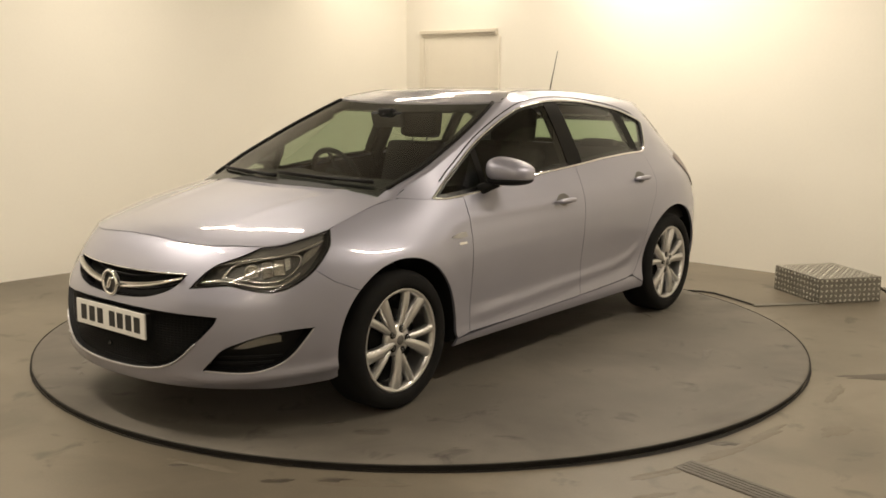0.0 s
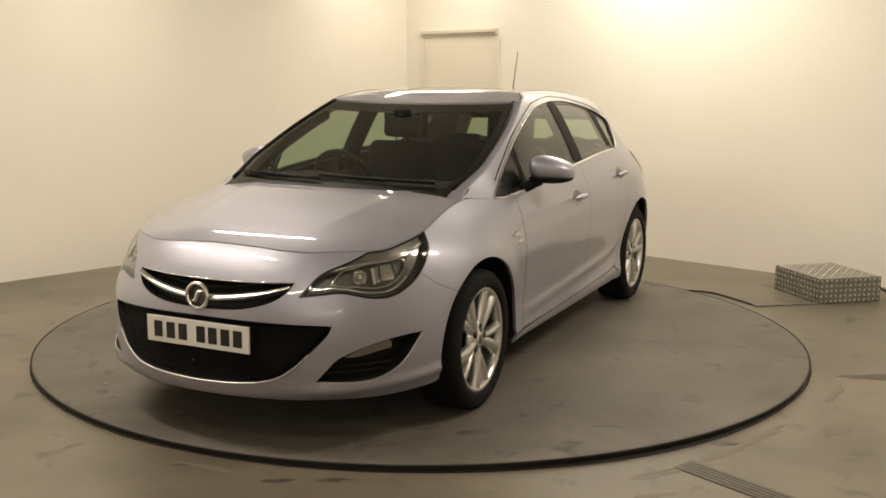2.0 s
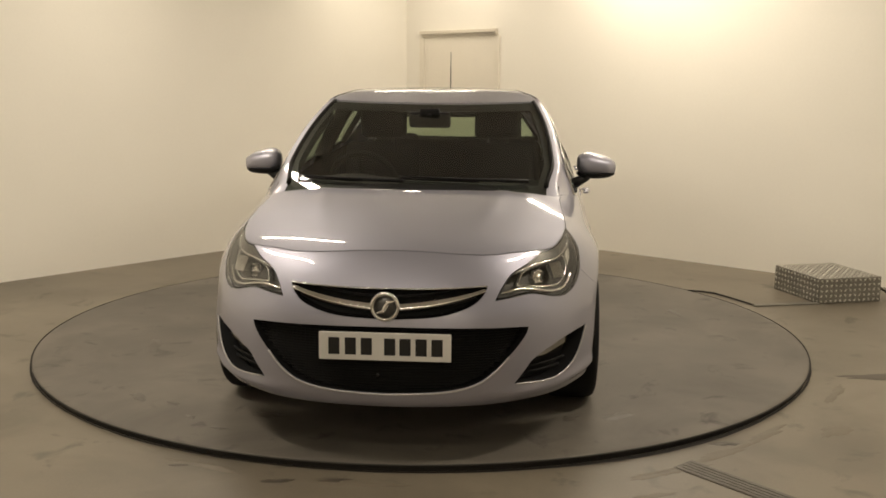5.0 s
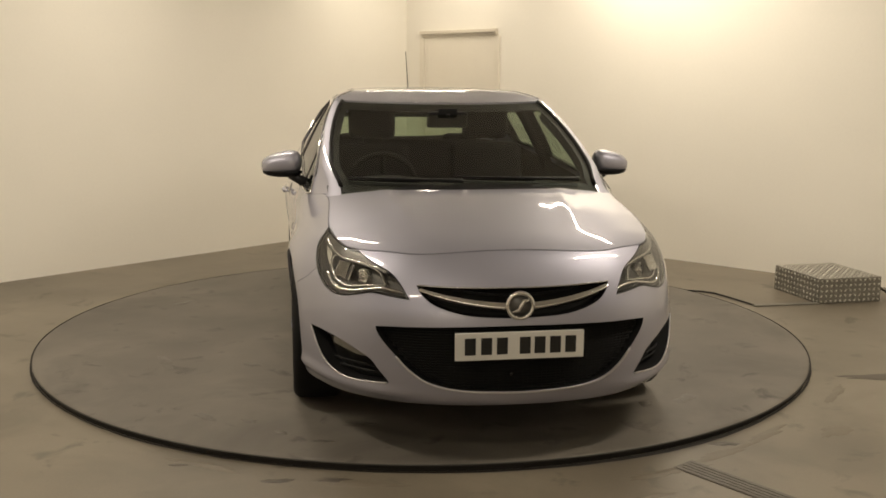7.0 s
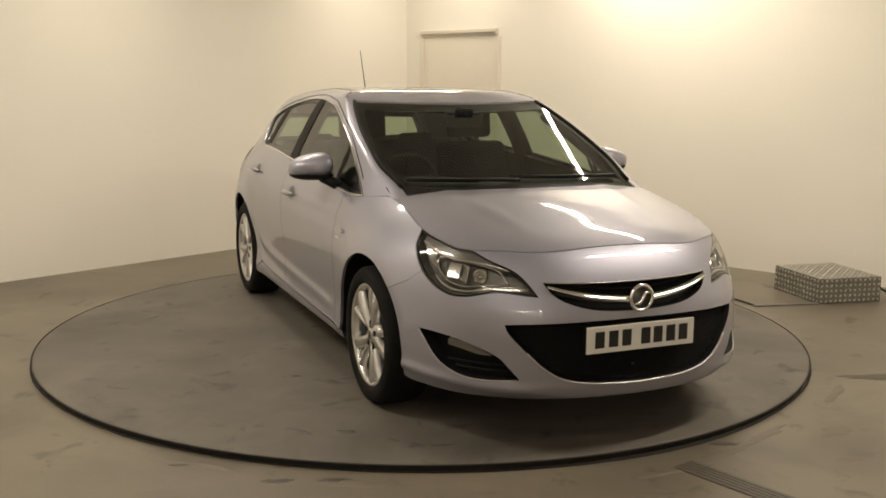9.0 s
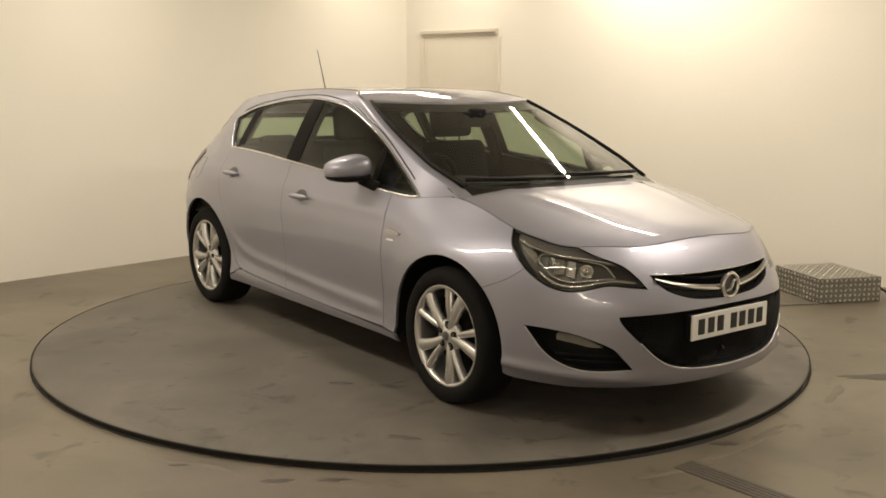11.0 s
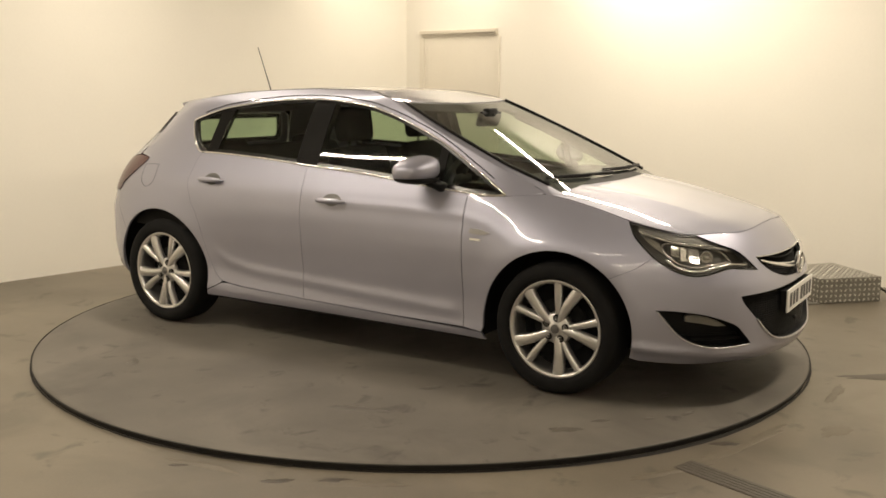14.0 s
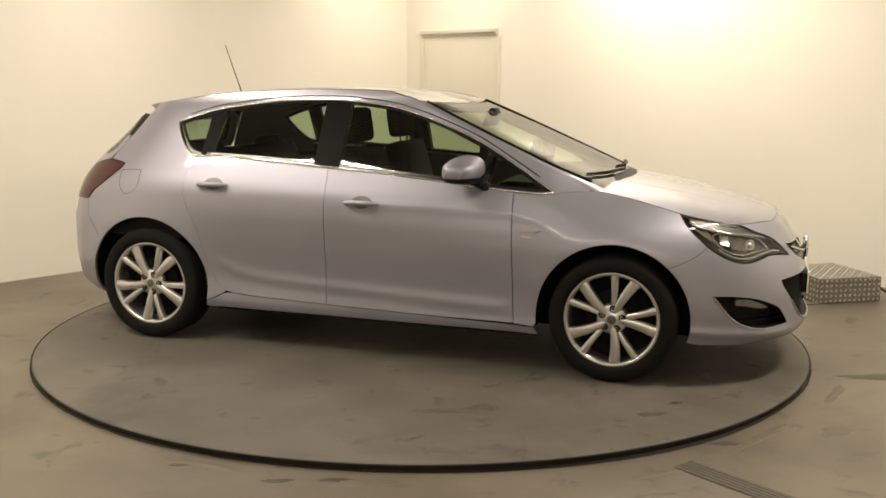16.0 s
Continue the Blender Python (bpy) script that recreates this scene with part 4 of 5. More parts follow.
                if (d[i] >= 0) != (d[j] >= 0):
                    kept.append(poly[i] + (poly[j] - poly[i]) * d[i] / (d[i] - d[j]))
            poly = np.array(kept)
        return chain(xz(poly))
    sheet("front_window", zone(0.60, -0.165), on_skin(side, -0.010), PANE, fdoor, step=0.04, gap=0.003, depth=0, label="clear tinted window").visible_shadow = False
    sheet("quarter_light", zone(1.05, 0.645), on_skin(side, -0.010), PANE, fdoor, step=0.04, gap=0.003, depth=0).visible_shadow = False
    sheet("rear_window", zone(-0.315, -0.955, -0.315, -0.93), on_skin(side, -0.010), PANE, rdoor, step=0.04, gap=0.003, depth=0, label="clear tinted window").visible_shadow = False
    sheet("rear_quarter_light", zone(-1.035, -1.40, -1.03, -1.40), on_skin(side, -0.010), PANE, body_side, step=0.04, gap=0.003, depth=0).visible_shadow = False
    sheet("door_pillar", zone(-0.165, -0.315), on_skin(side, -0.006), PILLAR, car, step=0.03, gap=0.0, depth=0.05, label="black pillar between the side windows")
    sheet("mirror_pillar", zone(0.645, 0.60), on_skin(side, -0.008), PILLAR, fdoor, step=0.03, gap=0.0, depth=0.02)
    sheet("window_divider", zone(-0.955, -1.035, -0.93, -1.03), on_skin(side, -0.007), PILLAR, rdoor, step=0.03, gap=0.0, depth=0.03)
    # black rubber frame inside the opening
    sheet("window_frame", DLO, on_skin(side, -0.007), GLOSSBLACK, body_side, [shrink(DLO, 0.022)], step=0.02, gap=0.002, depth=0.02)

    # sill with its raised lower moulding
    sill_top = curve([(0.945, 0.259), (0.39, 0.271), (-0.10, 0.282), (-0.66, 0.2975), (-0.79, 0.307), (-0.85, 0.303), (-0.90, 0.278), (-0.955, 0.257)], 6)
    SILL = chain(xz(sill_top), xz([(-0.965, 0.222), (0.965, 0.222)]))
    sill = sheet("sill", SILL, S, PAINT, car, step=0.02, label="silver side sill")

    # arch lining
    for ax, r in ((FRONT_AXLE, ARCH_F), (REAR_AXLE, ARCH_R)):
        bm = bmesh.new()
        t = np.radians(np.linspace(-12, 192, 40))
        ring = [(ax + r * math.cos(a), AXLE_Z + r * math.sin(a)) for a in t]
        lip_y = [abs(float(skin(u_at(x), max(z, 0.2))[1])) - 0.012 for x, z in ring]
        rows = [[(ax + (r + 0.002) * math.cos(a), side * y, AXLE_Z + (r + 0.002) * math.sin(a)) for a, y in zip(t, lip_y)]]
        rows += [[(ax + (r + 0.03) * math.cos(a), side * y, AXLE_Z + (r + 0.03) * math.sin(a)) for a in t] for y in (0.76, 0.55)]
        strip(bm, rows[0], rows[1])
        strip(bm, rows[1], rows[2])
        c = bm.verts.new((ax, side * 0.55, AXLE_Z))
        vs = [bm.verts.new(p) for p in rows[2]]
        for i in range(len(vs) - 1):
            bm.faces.new((vs[i], vs[i + 1], c))
        part("arch_liner", bm, DARK, car)

    # tail lamp
    TAIL = chain(xz(curve([(-1.565, 1.012), (-1.575, 0.99), (-1.66, 0.92), (-1.76, 0.85), (-1.80, 0.80)], 4)), np.array([(float(u_at(-1.92)) + 0.06, 0.79), (float(u_at(-1.92)) + 0.10, 0.90), (float(u_at(-1.9)), 1.0)]), xz([(-1.74, 1.024), (-1.62, 1.022)]))
    tail = sheet("tail_lamp", TAIL, on_skin(side, 0.006), RED, car, step=0.025, label="dark red tail lamp")

# rear bumper, tailgate and rear screen
def tail_u(x):
    return float(u_at(x))
arch_b = arc(REAR_AXLE, AXLE_Z, ARCH_R, 143, 194, 12)
half = np.vstack([[(tail_u(-1.72), 0.632)], arch_b, curve([(tail_u(-1.74), 0.23), (tail_u(-1.95), 0.225), (U_END, 0.235)], 5)])
full = lambda h: chain(h, (h * [-1, 1] + [2 * U_END, 0])[::-1])
REAR = chain(np.array([(tail_u(-1.80), 0.795), (tail_u(-1.78), 0.70)]), half, (half * [-1, 1] + [2 * U_END, 0])[::-1], np.array([(2 * U_END - tail_u(-1.78), 0.70), (2 * U_END - tail_u(-1.80), 0.795)]))
rear_bumper = sheet("rear_bumper", REAR, on_skin(), PAINT, car, step=0.03, label="silver rear bumper")
u0 = tail_u(-1.92) + 0.07
hatch_half = np.array([(U_END, 0.800), (u0 + 0.02, 0.797), (u0 + 0.04, 0.90), (tail_u(-1.9) + 0.02, 1.0), (tail_u(-1.74), 1.028), (tail_u(-1.69), 1.09), (tail_u(-1.64), 1.18), (tail_u(-1.60), 1.25), (tail_u(-1.60) + 0.02, 1.28), (U_END, 1.285)])
HATCH = full(hatch_half[::-1])
rear_glass_half = np.array([(U_END, 1.27), (tail_u(-1.66), 1.265), (tail_u(-1.68), 1.22), (tail_u(-1.76), 1.09), (tail_u(-1.82), 1.055), (U_END, 1.04)])
REAR_GLASS = full(rear_glass_half)
hatch = sheet("tailgate", HATCH, on_skin(), PAINT, car, [REAR_GLASS], step=0.03, label="silver tailgate")
sheet("rear_screen", REAR_GLASS, on_skin(1, -0.006), PANE, hatch, step=0.05, gap=0, depth=0, label="dark tinted rear window").visible_shadow = False
sheet("rear_seal", REAR_GLASS, on_skin(1, -0.004), GLOSSBLACK, hatch, [shrink(REAR_GLASS, 0.035)], step=0.03, gap=0, depth=0.02)

for side in (1, -1):
    fin = xz([(-1.560, 1.292), (-1.600, 1.235), (-1.645, 1.165), (-1.690, 1.165), (-1.690, 1.225), (-1.665, 1.292)])
    sheet("screen_fin", fin, on_skin(side, 0.004), PILLAR, hatch, step=0.03, gap=0, depth=0.006, label="black strip beside the rear window")

# bonnet
us = np.linspace(0.0, float(u_at(1.20)), 64)
edge = np.array([skin(u, z_bonnet(u))[:2] for u in us])
cowl = np.array([(screen_x(y, 0.972 + 0.018 * (1 - (y / 0.72) ** 2)) + 0.012, y) for y in np.linspace(float(edge[-1][1]) - 0.004, 0.0, 16)])
BONNET = chain(edge, cowl, (cowl * [1, -1])[::-1], (edge * [1, -1])[::-1])
def on_bonnet(p, lift):
    return np.stack([p[:, 0], p[:, 1], bonnet_z(p[:, 0], p[:, 1]) + lift], 1)
bonnet = sheet("bonnet", BONNET, on_bonnet, PAINT, car, step=0.028, gap=0.0022, label="silver bonnet with two soft creases")

# roof
z_corner = crossing(lambda z: z - z_roof(u_screen(z)), 1.25, 1.42)
x_corner = float(skin(u_screen(z_corner), z_corner)[0])
xs = np.linspace(x_corner, -1.47, 46)
redge = np.array([skin(u_at(x), z_roof(u_at(x)))[:2] for x in xs])
front = []
for y in np.linspace(0.0, float(redge[0][1]) - 0.002, 12):
    front.append((crossing(lambda x: x - screen_x(y, float(roof_z(x, y))), 0.0, 0.6), y))
front = np.array(front)
rear = curve([tuple(redge[-1]), (-1.56, 0.46), (-1.615, 0.30), (-1.63, 0.0)], 5)
half = np.vstack([front, redge, rear[1:]])
ROOF = chain(half, (half * [1, -1])[::-1])
def on_roof(p, lift):
    return np.stack([p[:, 0], p[:, 1], roof_z(p[:, 0], p[:, 1]) + lift], 1)
roof = sheet("roof", ROOF, on_roof, PAINT, car, step=0.03, gap=0.001, depth=0.012, label="silver roof panel with rear spoiler")
for side in (1, -1):
    bead("roof_joint", redge[1:-6] * [1, side] + [0, -side * 0.012], on_roof, 0.009, GLOSSBLACK, roof, "black roof joint strip", -0.007)
# roof spoiler underside
bm = strip(bmesh.new(), on_roof(np.vstack([rear, (rear * [1, -1])[::-1]]), -0.004), on_roof(np.vstack([rear, (rear * [1, -1])[::-1]]) + [0.06, 0], -0.075))
part("spoiler_lip", bm, PAINT, roof)

# windscreen on its surface, with black border, pillar faces and wipers
def on_screen(p, lift):
    return np.stack([screen_x(p[:, 0], p[:, 1]) + lift * 0.5, p[:, 0], p[:, 1] + lift * 0.86], 1)
zs = np.linspace(0.945, float(roof_z(front[-1][0], front[-1][1])) - 0.004, 22)
yo = np.array([float(skin(u_screen(z), z)[1]) for z in zs]) - 0.001
yi = yo - np.interp(zs, [0.955, 0.985, 1.03, 1.10, 1.36], [0.056, 0.046, 0.041, 0.039, 0.043])
top_arc = np.array([(y, float(roof_z(x, y)) - 0.006) for x, y in front if y < yi[-1]])[::-1]
glass_half = np.vstack([[(0.0, 0.945)], np.stack([yi, zs], 1), top_arc])
WIND = chain(glass_half, (glass_half * [-1, 1])[::-1])
screen = sheet("windscreen", WIND, on_screen, SCREEN, car, step=0.05, gap=0.0, depth=0, label="clear laminated windscreen")
screen.visible_shadow = False
sheet("screen_border", WIND, lambda p, l: on_screen(p, l - 0.003), PILLAR, screen, [shrink(WIND, 0.040)], step=0.03, gap=0.001, depth=0.01, label="black border")
for side in (1, -1):
    bm = bmesh.new()
    zp = np.linspace(0.945, z_meet + 0.004, 28)
    cols = []
    for z in zp:
        u = u_screen(z)
        yc = float(skin(u, z)[1])
        g = on_screen(np.array([[yc - np.interp(z, [0.955, 0.985, 1.03, 1.10, 1.36], [0.056, 0.046, 0.041, 0.039, 0.043]) + 0.003, z]]), 0.0)[0]
        c, e = skin(u + 0.004, z, 0.004), skin(u + 0.036, z, 0.0)
        g, c, e = (Vector(p) for p in (g, c, e))
        col = [(1 - t) ** 2 * g + 2 * t * (1 - t) * c + t * t * e for t in (i / 8 for i in range(9))]
        cols.append([bm.verts.new((p.x, side * p.y, min(p.z, float(roof_z(p.x, p.y)) - 0.0015))) for p in col])
    for a, b in zip(cols, cols[1:]):
        for i in range(8):
            bm.faces.new((a[i], a[i + 1], b[i + 1], b[i]) if side > 0 else (a[i], b[i], b[i + 1], a[i + 1]))
    part("pillar_face", bm, PAINT, car, "silver windscreen pillar")
    bead("screen_seal", np.stack([(yi + 0.001) * side, zs], 1)[zs > 0.967], on_screen, 0.011, PILLAR, screen, "black rubber seal", 0.0)
ys = np.linspace(-0.70, 0.70, 29)
bm = strip(bmesh.new(), [(float(screen_x(y, 0.972)) + 0.03, y, 0.968 - 0.02 * (y / 0.7) ** 2) for y in ys], [(float(screen_x(y, 1.0)) + 0.004, y, 1.0 - 0.012 * (y / 0.7) ** 2) for y in ys])
part("cowl_panel", bm, PLASTIC, car, "black plastic cowl below the windscreen")
for y0, y1, zt in ((0.55, -0.08, 1.012), (-0.05, -0.60, 1.005)):
    pts = [Vector(on_screen(np.array([[y0 + (y1 - y0) * t, 0.995 + (zt - 0.995) * t + 0.006]]), 0.018)[0]) for t in np.linspace(0, 1, 9)]
    wip = part("wiper", tube(bmesh.new(), pts, [0.010 - 0.006 * t for t in np.linspace(0, 1, 9)], 6), PLASTIC, car, "black windscreen wiper")
    part("wiper_blade", tube(bmesh.new(), [p + Vector((-0.004, 0, -0.010)) for p in pts[3:]], 0.004, 5), RUBBER, wip)

# aerial
bm = tube(bmesh.new(), [(-1.19, -0.012, 1.40), (-1.205, -0.012, 1.45), (-1.30, -0.018, 1.715)], [0.0055, 0.0038, 0.0022], 8)
aerial = part("aerial", bm, PLASTIC, car, "black rod aerial on the roof")
bm = box(bmesh.new(), (-1.225, -0.032, 1.392), (-1.145, 0.008, 1.418), 0.010)
part("aerial_foot", bm, PLASTIC, aerial)

# door mirrors
for side in (1, -1):
    bm = bmesh.new()
    bmesh.ops.create_uvsphere(bm, u_segments=28, v_segments=18, radius=1.0)
    for v in bm.verts:
        x, y, z = v.co
        f = math.copysign(abs(x) ** 0.75, x)
        zz = math.copysign(abs(z) ** 0.72, z)
        yy = math.copysign(abs(y) ** 0.72, y)
        w = (1.16 - 0.50 * ((yy + 1) / 2) ** 1.4 if z > 0 else 1.0) - 0.15 * max(0, f)
        v.co = ((0.575 + 0.085 * f - 0.03 * yy), side * (0.918 + 0.108 * yy), 1.052 + 0.066 * zz * w - 0.008 * yy)
    geo = bm.verts[:] + bm.edges[:] + bm.faces[:]
    bmesh.ops.bisect_plane(bm, geom=geo, plane_co=(0, 0, 1.010), plane_no=(0, 0, -1), clear_outer=True)
    bmesh.ops.recalc_face_normals(bm, faces=bm.faces[:])
    mir = part("door_mirror", bm, PAINT, car, "silver door mirror with black lower shell")
    bm = bmesh.new()
    bmesh.ops.create_uvsphere(bm, u_segments=24, v_segments=14, radius=1.0)
    for v in bm.verts:
        x, y, z = v.co
        f, yy = math.copysign(abs(x) ** 0.75, x), math.copysign(abs(y) ** 0.8, y)
        v.co = (0.575 + 0.083 * f - 0.03 * yy, side * (0.915 + 0.106 * yy), 1.010 + 0.030 * z)
    geo = bm.verts[:] + bm.edges[:] + bm.faces[:]
    bmesh.ops.bisect_plane(bm, geom=geo, plane_co=(0, 0, 1.0145), plane_no=(0, 0, 1), clear_outer=True)
    part("mirror_shell", bm, PLASTIC, mir, "black lower shell")
    bm = tube(bmesh.new(), [(0.66, side * 0.79, 0.955), (0.64, side * 0.83, 0.975), (0.61, side * 0.87, 0.995)], [0.030, 0.026, 0.024], 10)
    part("mirror_arm", bm, PLASTIC, mir, "black mirror foot")
    bm = bmesh.new()
    bmesh.ops.create_uvsphere(bm, u_segments=20, v_segments=12, radius=1.0, matrix=Matrix.Translation((0.506, side * 0.915, 1.054)) @ Matrix.Diagonal((0.012, 0.082, 0.042, 1)))
    part("mirror_glass", bm, CHROME, mir, "mirror glass", smooth=False)

# underbody that fills the gaps; its black inner skin is added to block light
bm = bmesh.new()
uu, zz2 = np.linspace(-U_END, U_END, 221), np.linspace(0.20, 0.94, 17)
pts = skin(uu[:, None], zz2[None, :], np.interp(np.abs(uu), [1.15, 1.3], [-0.10, -0.028])[:, None])
roofline = np.interp(np.abs(uu), [0, 1.15, 1.25, 1.75, 1.95, 4.0, U_END], [0.72, 0.72, 0.78, 0.84, 0.90, 0.94, 0.94])
net = [[bm.verts.new(pts[i, j]) for j in range(len(zz2))] for i in range(len(uu))]
for i in range(len(uu) - 1):
    for j in range(len(zz2) - 1):
        c = (pts[i, j] + pts[i + 1, j + 1]) / 2
        if zz2[j + 1] < roofline[i] and min(math.hypot(c[0] - a, c[2] - AXLE_Z) for a in (FRONT_AXLE, REAR_AXLE)) > 0.42:
            bm.faces.new((net[i][j], net[i + 1][j], net[i + 1][j + 1], net[i][j + 1]))
bmesh.ops.delete(bm, geom=[v for v in bm.verts if not v.link_faces], context="VERTS")
part("inner_light_block", bm, DARK, car, "black inner skin that blocks light behind the panels")
bm = box(bmesh.new(), (-1.9, -0.54, 0.19), (2.05, 0.54, 0.36), 0.03)
box(bm, (-0.88, -0.76, 0.20), (0.88, 0.76, 0.34), 0.02)
part("floor_pan", bm, DARK, car, "black underbody")
bm = box(bmesh.new(), (1.0, -0.54, 0.36), (1.98, 0.54, 0.70), 0.05)
part("engine_block", bm, DARK, car)

# ---- wheels ----
def spoke(bm, a0, a1, r0, r1, w0, w1, y0, y1, skew=0.0):
    """A tapered spoke with a crowned face, from the hub to the rim."""
    rows = []
    for k in range(9):
        t = k / 8
        r, w, a = r0 + (r1 - r0) * t, w0 + (w1 - w0) * t, radians(a0 + (a1 - a0) * t)
        y = y0 + (y1 - y0) * t + 0.006 * math.sin(math.pi * t)
        er, et = Vector((math.cos(a), 0, math.sin(a))), Vector((-math.sin(a), 0, math.cos(a)))
        c = er * r
        rows.append([bm.verts.new(c + et * p * w + Vector((0, y + q, 0))) for p, q in ((-0.5, -0.034), (-0.5, -0.007), (-0.36, -0.002), (0.0, 0.003), (0.36, -0.002), (0.5, -0.007), (0.5, -0.034))])
    for a, b in zip(rows, rows[1:]):
        for k in range(6):
            bm.faces.new((a[k], a[k + 1], b[k + 1], b[k]))
    bmesh.ops.recalc_face_normals(bm, faces=bm.faces[:])
    return bm


def build_wheel():
    """Axis along y, the outer face at y = 0 looking along +y."""
    bm = bmesh.new()
    turned(bm, [(0.222, -0.19), (0.218, -0.05), (0.218, -0.022), (0.224, -0.006), (0.237, 0.001), (0.241, -0.002), (0.242, -0.012)], 72)
    turned(bm, [(0.0005, -0.010), (0.028, -0.010), (0.033, -0.014), (0.066, -0.019), (0.076, -0.026), (0.080, -0.05)], 40)
    bmesh.ops.recalc_face_normals(bm, faces=bm.faces[:])
    w = link("wheel", bm, ALLOY, car, "alloy wheel with five pairs of spokes and a black tyre")
    for k in range(5):
        a = 72 * k + 52
        part("spoke", spoke(bmesh.new(), a - 5, a + 3, 0.034, 0.228, 0.033, 0.060, -0.016, -0.006), ALLOY, w, "broad spoke")
        part("spoke", spoke(bmesh.new(), a - 22, a - 26, 0.050, 0.228, 0.025, 0.038, -0.022, -0.006), ALLOY, w, "narrow spoke")
    bm = turned(bmesh.new(), [(0.238, -0.008), (0.243, 0.004), (0.262, 0.012), (0.285, 0.012), (0.305, 0.004), (0.317, -0.010), (0.322, -0.03), (0.3235, -0.10), (0.322, -0.18), (0.314, -0.20), (0.29, -0.212), (0.24, -0.20)], 96)
    part("tyre", bm, RUBBER, w, "black low-profile tyre")
    bm = turned(bmesh.new(), [(0.05, -0.075), (0.138, -0.075), (0.140, -0.078), (0.140, -0.098), (0.138, -0.10)], 48)
    part("brake_disc", bm, DARK, w)
    bm = turned(bmesh.new(), [(0.0005, -0.125), (0.22, -0.125)], 32)
    part("brake_shield", bm, DARK, w)
    for k in range(5):
        a = radians(72 * k + 30)
        bm = turned(bmesh.new(), [(0.0005, -0.014), (0.0075, -0.014), (0.0095, -0.017), (0.0095, -0.03)], 6)
        bm.transform(Matrix.Translation((0.053 * math.cos(a), 0.0, 0.053 * math.sin(a))))
        part("wheel_nut", bm, STEEL, w)
        # Flat black ring in place of the shade inside the nut hole.
        bm = turned(bmesh.new(), [(0.0108, -0.0135), (0.0185, -0.0138), (0.0195, -0.030)], 14)
        bm.transform(Matrix.Translation((0.053 * math.cos(a), 0.0, 0.053 * math.sin(a))))
        part("nut_well_shade", bm, DARK, w)
    bm = turned(bmesh.new(), [(0.0005, -0.0075), (0.020, -0.0085), (0.024, -0.0105)], 24)
    part("centre_cap", bm, LAMPGREY, w, "grey wheel centre cap")
    return w


wheel = build_wheel()
FACE = 0.868
spots = [(FRONT_AXLE, 1, -6), (REAR_AXLE, 1, 20), (FRONT_AXLE, -1, 6), (REAR_AXLE, -1, -10)]
for n, (ax, sd, roll) in enumerate(spots):
    m = pose(ax, sd * FACE, AXLE_Z, 0, 0, 0 if sd > 0 else 180) @ pose(0, 0, 0, 0, roll, 0)
    if n == 0:
        wheel.matrix_basis = m
    else:
        copy_thing(wheel, m)

# ---- cabin ----
def cushion(bm, lo, hi, bevel, m=None):
    return box(bm, lo, hi, bevel, m, 4)


def seat(y, x, name="front_seat"):
    bm = cushion(bmesh.new(), (x - 0.28, y - 0.24, 0.40), (x + 0.26, y + 0.24, 0.58), 0.06)
    s = part(name, bm, FABRIC, car, "dark fabric front seat with headrest")
    bm = cushion(bmesh.new(), (-0.07, -0.23, 0.0), (0.07, 0.23, 0.60), 0.06, pose(x - 0.24, y, 0.54, 0, -16, 0))
    part("backrest", bm, FABRIC, s)
    bm = cushion(bmesh.new(), (-0.05, -0.145, 0.0), (0.05, 0.145, 0.20), 0.045, pose(x - 0.41, y, 1.145, 0, -8, 0))
    head = part("headrest", bm, FABRIC, s)
    for d in (-0.06, 0.06):
        part("headrest_post", tube(bmesh.new(), [(x - 0.40, y + d, 1.08), (x - 0.41, y + d, 1.17)], 0.007, 6), STEEL, head)
    return s


seat(-0.36, 0.18)
seat(0.36, 0.18)
bm = cushion(bmesh.new(), (-1.05, -0.64, 0.42), (-0.55, 0.64, 0.60), 0.06)
bench = part("rear_bench", bm, FABRIC, car, "dark fabric rear bench")
bm = cushion(bmesh.new(), (-0.07, -0.64, 0.0), (0.07, 0.64, 0.55), 0.06, pose(-1.02, 0, 0.56, 0, -20, 0))
part("backrest", bm, FABRIC, bench)
for y in (-0.38, 0.38):
    bm = cushion(bmesh.new(), (-0.045, -0.13, 0.0), (0.045, 0.13, 0.11), 0.04, pose(-1.21, y, 1.02, 0, -12, 0))
    part("headrest", bm, FABRIC, bench)
part("parcel_shelf", box(bmesh.new(), (-1.75, -0.58, 0.975), (-1.20, 0.58, 1.0), 0.008), TRIM, car, "black parcel shelf")
# dashboard with hood, wheel, console
bm = bmesh.new()
prof = [(1.14, 0.955), (0.98, 0.985), (0.80, 0.985), (0.70, 0.955), (0.66, 0.88), (0.69, 0.70), (0.74, 0.55)]
ys = np.linspace(-0.735, 0.735, 25)
rows = [[(x - 0.05 * (abs(y) / 0.735) ** 3, y, z + (0.022 * math.exp(-((y + 0.37) / 0.16) ** 2) if 0.65 < x < 0.9 and z > 0.9 else 0)) for y in ys] for x, z in prof]
for a, b in zip(rows, rows[1:]):
    strip(bm, a, b)
bmesh.ops.remove_doubles(bm, verts=bm.verts[:], dist=0.0005)
dash = part("dashboard", bm, TRIM, car, "dark moulded dashboard")
part("centre_console", box(bmesh.new(), (-0.15, -0.12, 0.40), (0.72, 0.12, 0.62), 0.03), TRIM, car)
axis = pose(0.50, -0.37, 0.93, 0, -66, 0)
bm = tube(bmesh.new(), [axis @ Vector((0.185 * math.cos(t), 0.185 * math.sin(t), 0)) for t in np.linspace(0, 2 * math.pi, 49)], 0.016, 8, close=False)
steer = part("steering_wheel", bm, TRIM, car, "black steering wheel on the right-hand side")
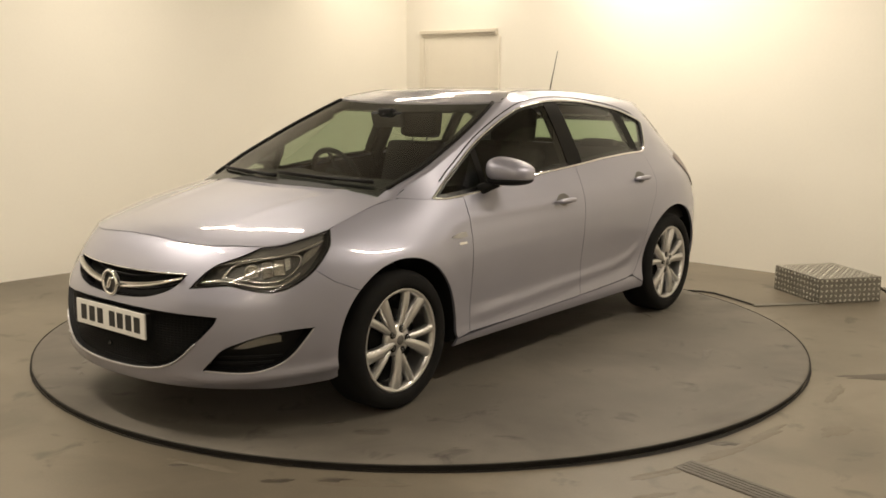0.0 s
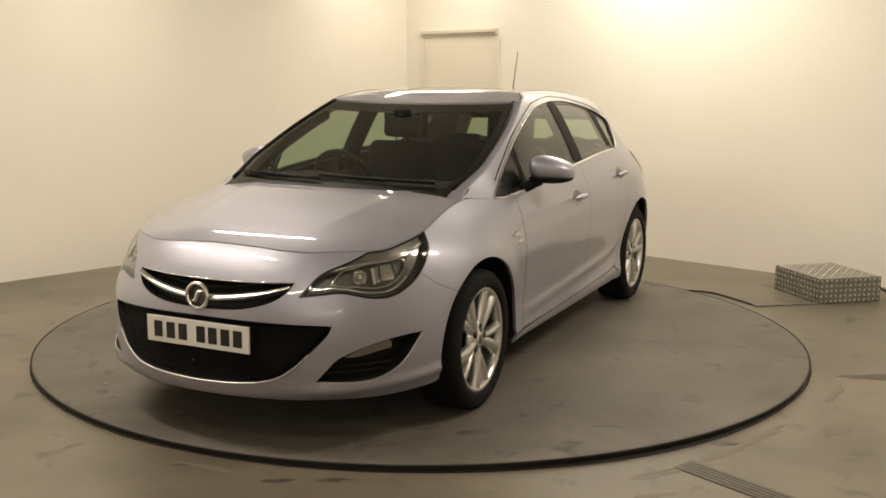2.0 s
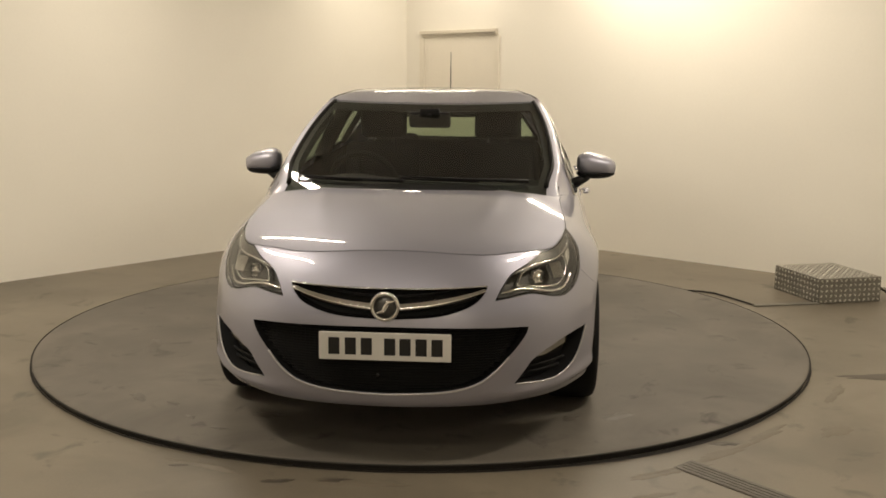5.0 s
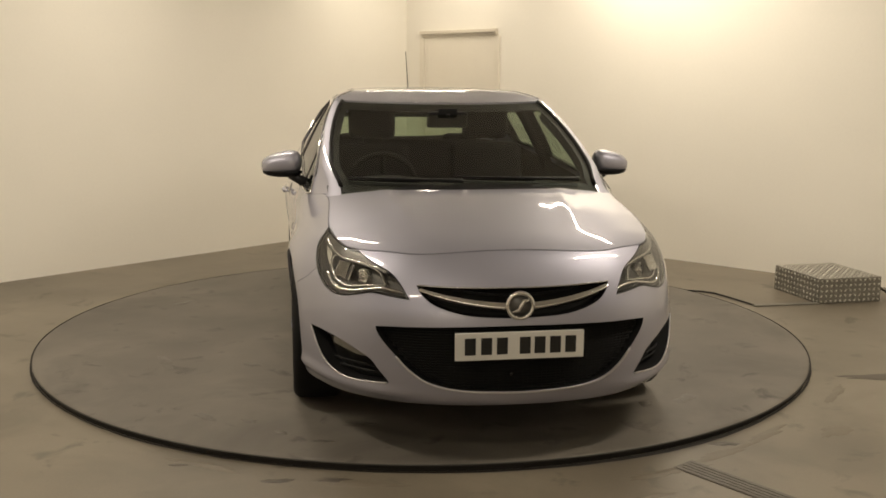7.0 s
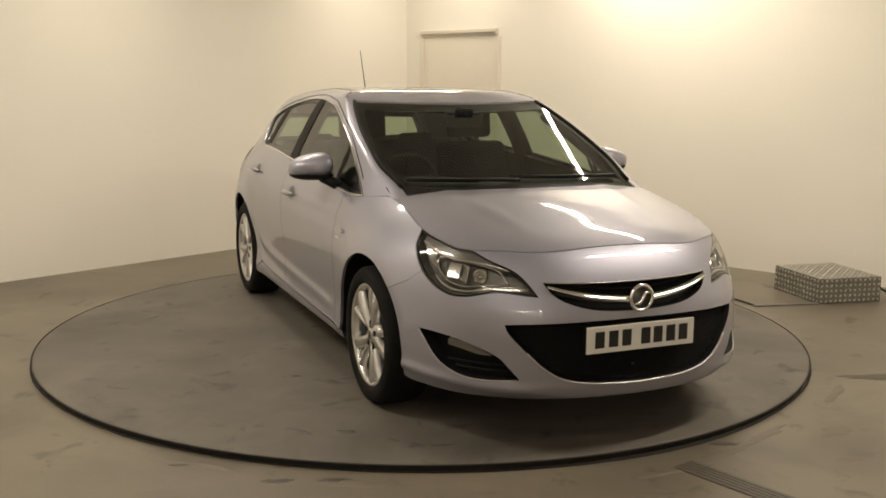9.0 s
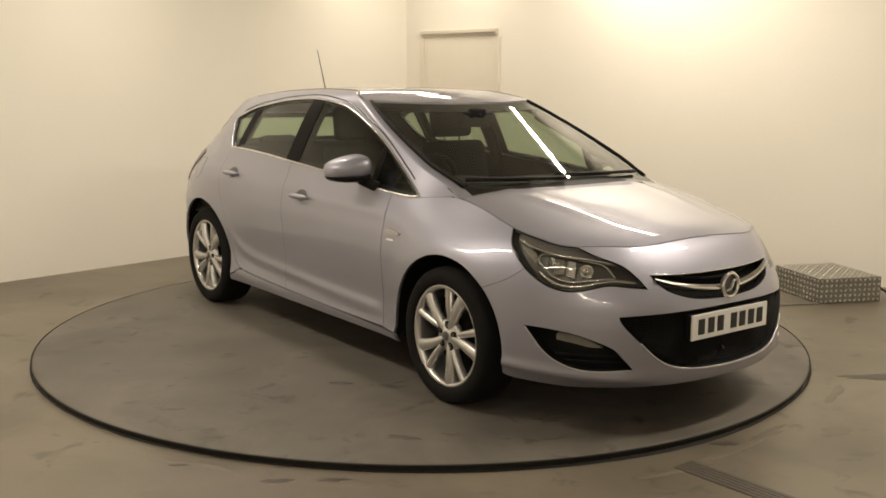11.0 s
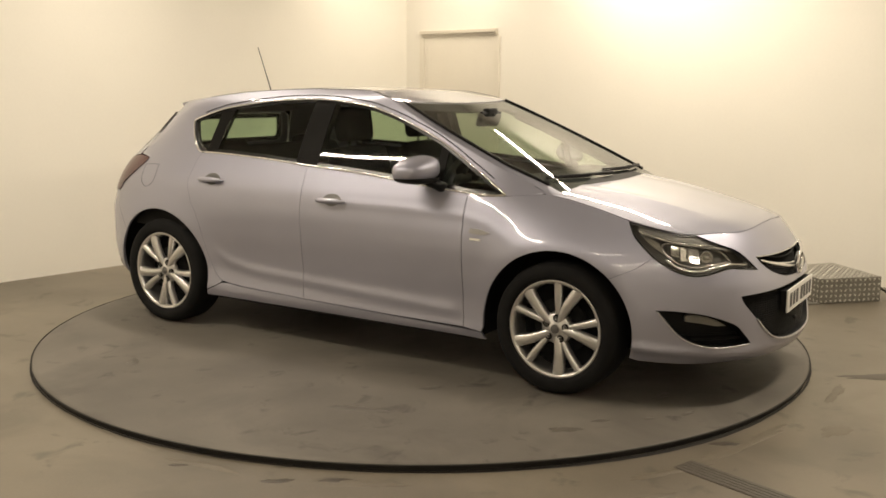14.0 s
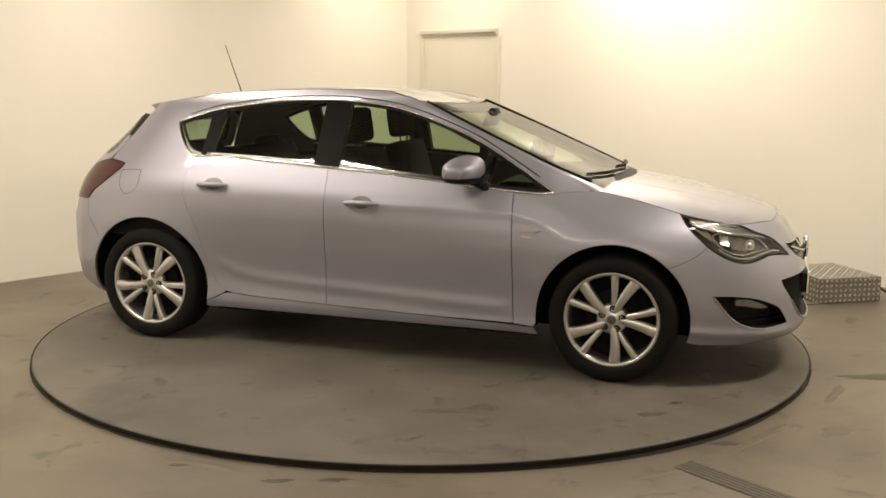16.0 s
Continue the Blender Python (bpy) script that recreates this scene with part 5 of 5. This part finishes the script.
bm = box(bmesh.new(), (-0.07, -0.07, -0.03), (0.07, 0.07, 0.02), 0.03, axis, 3)
for a in (0, 180, 270):
    v = Vector((0.18 * math.cos(radians(a)), 0.18 * math.sin(radians(a)), 0))
    tube(bm, [axis @ (v * 0.2), axis @ v], 0.014, 6)
part("wheel_hub", bm, TRIM, steer)
bm = box(bmesh.new(), (-0.020, -0.115, -0.046), (0.020, 0.115, 0.042), 0.019, pose(0.47, 0, 1.285, 0, 18, 0), 3)
rvm = part("rear_view_mirror", bm, PLASTIC, car, "black rear-view mirror")
part("mirror_stalk", box(tube(bmesh.new(), [(0.48, 0, 1.29), (0.505, 0, 1.312)], 0.012, 6), (0.46, -0.055, 1.30), (0.50, 0.055, 1.345), 0.012), PLASTIC, rvm)
# door cards, inner pillars and headliner
for side in (1, -1):
    for nm, x0, x1, z1 in (("door_card", 0.83, -0.21, 0.0), ("door_card", -0.22, -1.05, 0.0)):
        xs = np.linspace(x0, x1, 20)
        bm = strip(bmesh.new(), [skin(side * u_at(x), float(np.interp(x, [-1.06, -0.23, 0.35, 0.8], [1.06, 1.02, 0.978, 0.93])), -0.06) for x in xs], [skin(side * u_at(x), 0.32, -0.09) for x in xs])
        part(nm, bm, TRIM, car, "dark door trim panel")
    bm = tube(bmesh.new(), [Vector(skin(side * u_at(-0.25), z, -0.055)) for z in np.linspace(0.9, 1.36, 6)], 0.038, 8)
    part("inner_pillar", bm, TRIM, car)
    bm = tube(bmesh.new(), [Vector(on_screen(np.array([[side * (float(np.interp(z, zs, yo)) - 0.045), z]]), -0.05)[0]) for z in np.linspace(0.97, 1.34, 8)], 0.034, 8)
    part("inner_pillar", bm, TRIM, car)
    bm = strip(bmesh.new(), [skin(side * u_at(x), 1.0, -0.04) for x in np.linspace(-1.0, -1.62, 8)], [skin(side * u_at(x), 0.6, -0.05) for x in np.linspace(-1.0, -1.62, 8)])
    part("boot_trim", bm, TRIM, car)
xs = np.linspace(0.22, -1.5, 24)
bm = bmesh.new()
rows = []
for x in xs:
    w = max(0.3, float(skin(u_at(x), z_roof(u_at(x)))[1]) - 0.01)
    rows.append([(x, w * s, float(roof_z(x, w * s)) - 0.028 - 0.012 * abs(s) ** 6) for s in np.linspace(-1, 1, 15)])
for a, b in zip(rows, rows[1:]):
    strip(bm, a, b)
part("headliner", bm, HEADLINER, car, "pale grey headliner")



# ---- what moves ----
TURN = [(0.0, -130.12), (2.0, -116.69), (4.0, -102.72), (6.5, -85.42), (9.0, -67.9), (11.5, -50.78), (14.0, -33.28), (16.0, -19.3)]


def angle(t):
    """The turntable's angle: an even turn of seven degrees a second with slight unevenness."""
    for (t0, a0), (t1, a1) in zip(TURN, TURN[1:]):
        if t <= t1:
            return a0 + (a1 - a0) * (t - t0) / (t1 - t0)
    return TURN[-1][1]


def motions():
    rows_car, rows_table = [], []
    for k in range(33):
        t = k * 0.5
        a = angle(t)
        rows_table.append((t, pose(0, 0, TOP, 0, 0, a)))
        rows_car.append((t, pose(0, 0, TOP, 0, 0, a) @ pose(OFFSET[0], OFFSET[1], 0)))
    walk(turntable, rows_table)
    walk(car, rows_car)


motions()
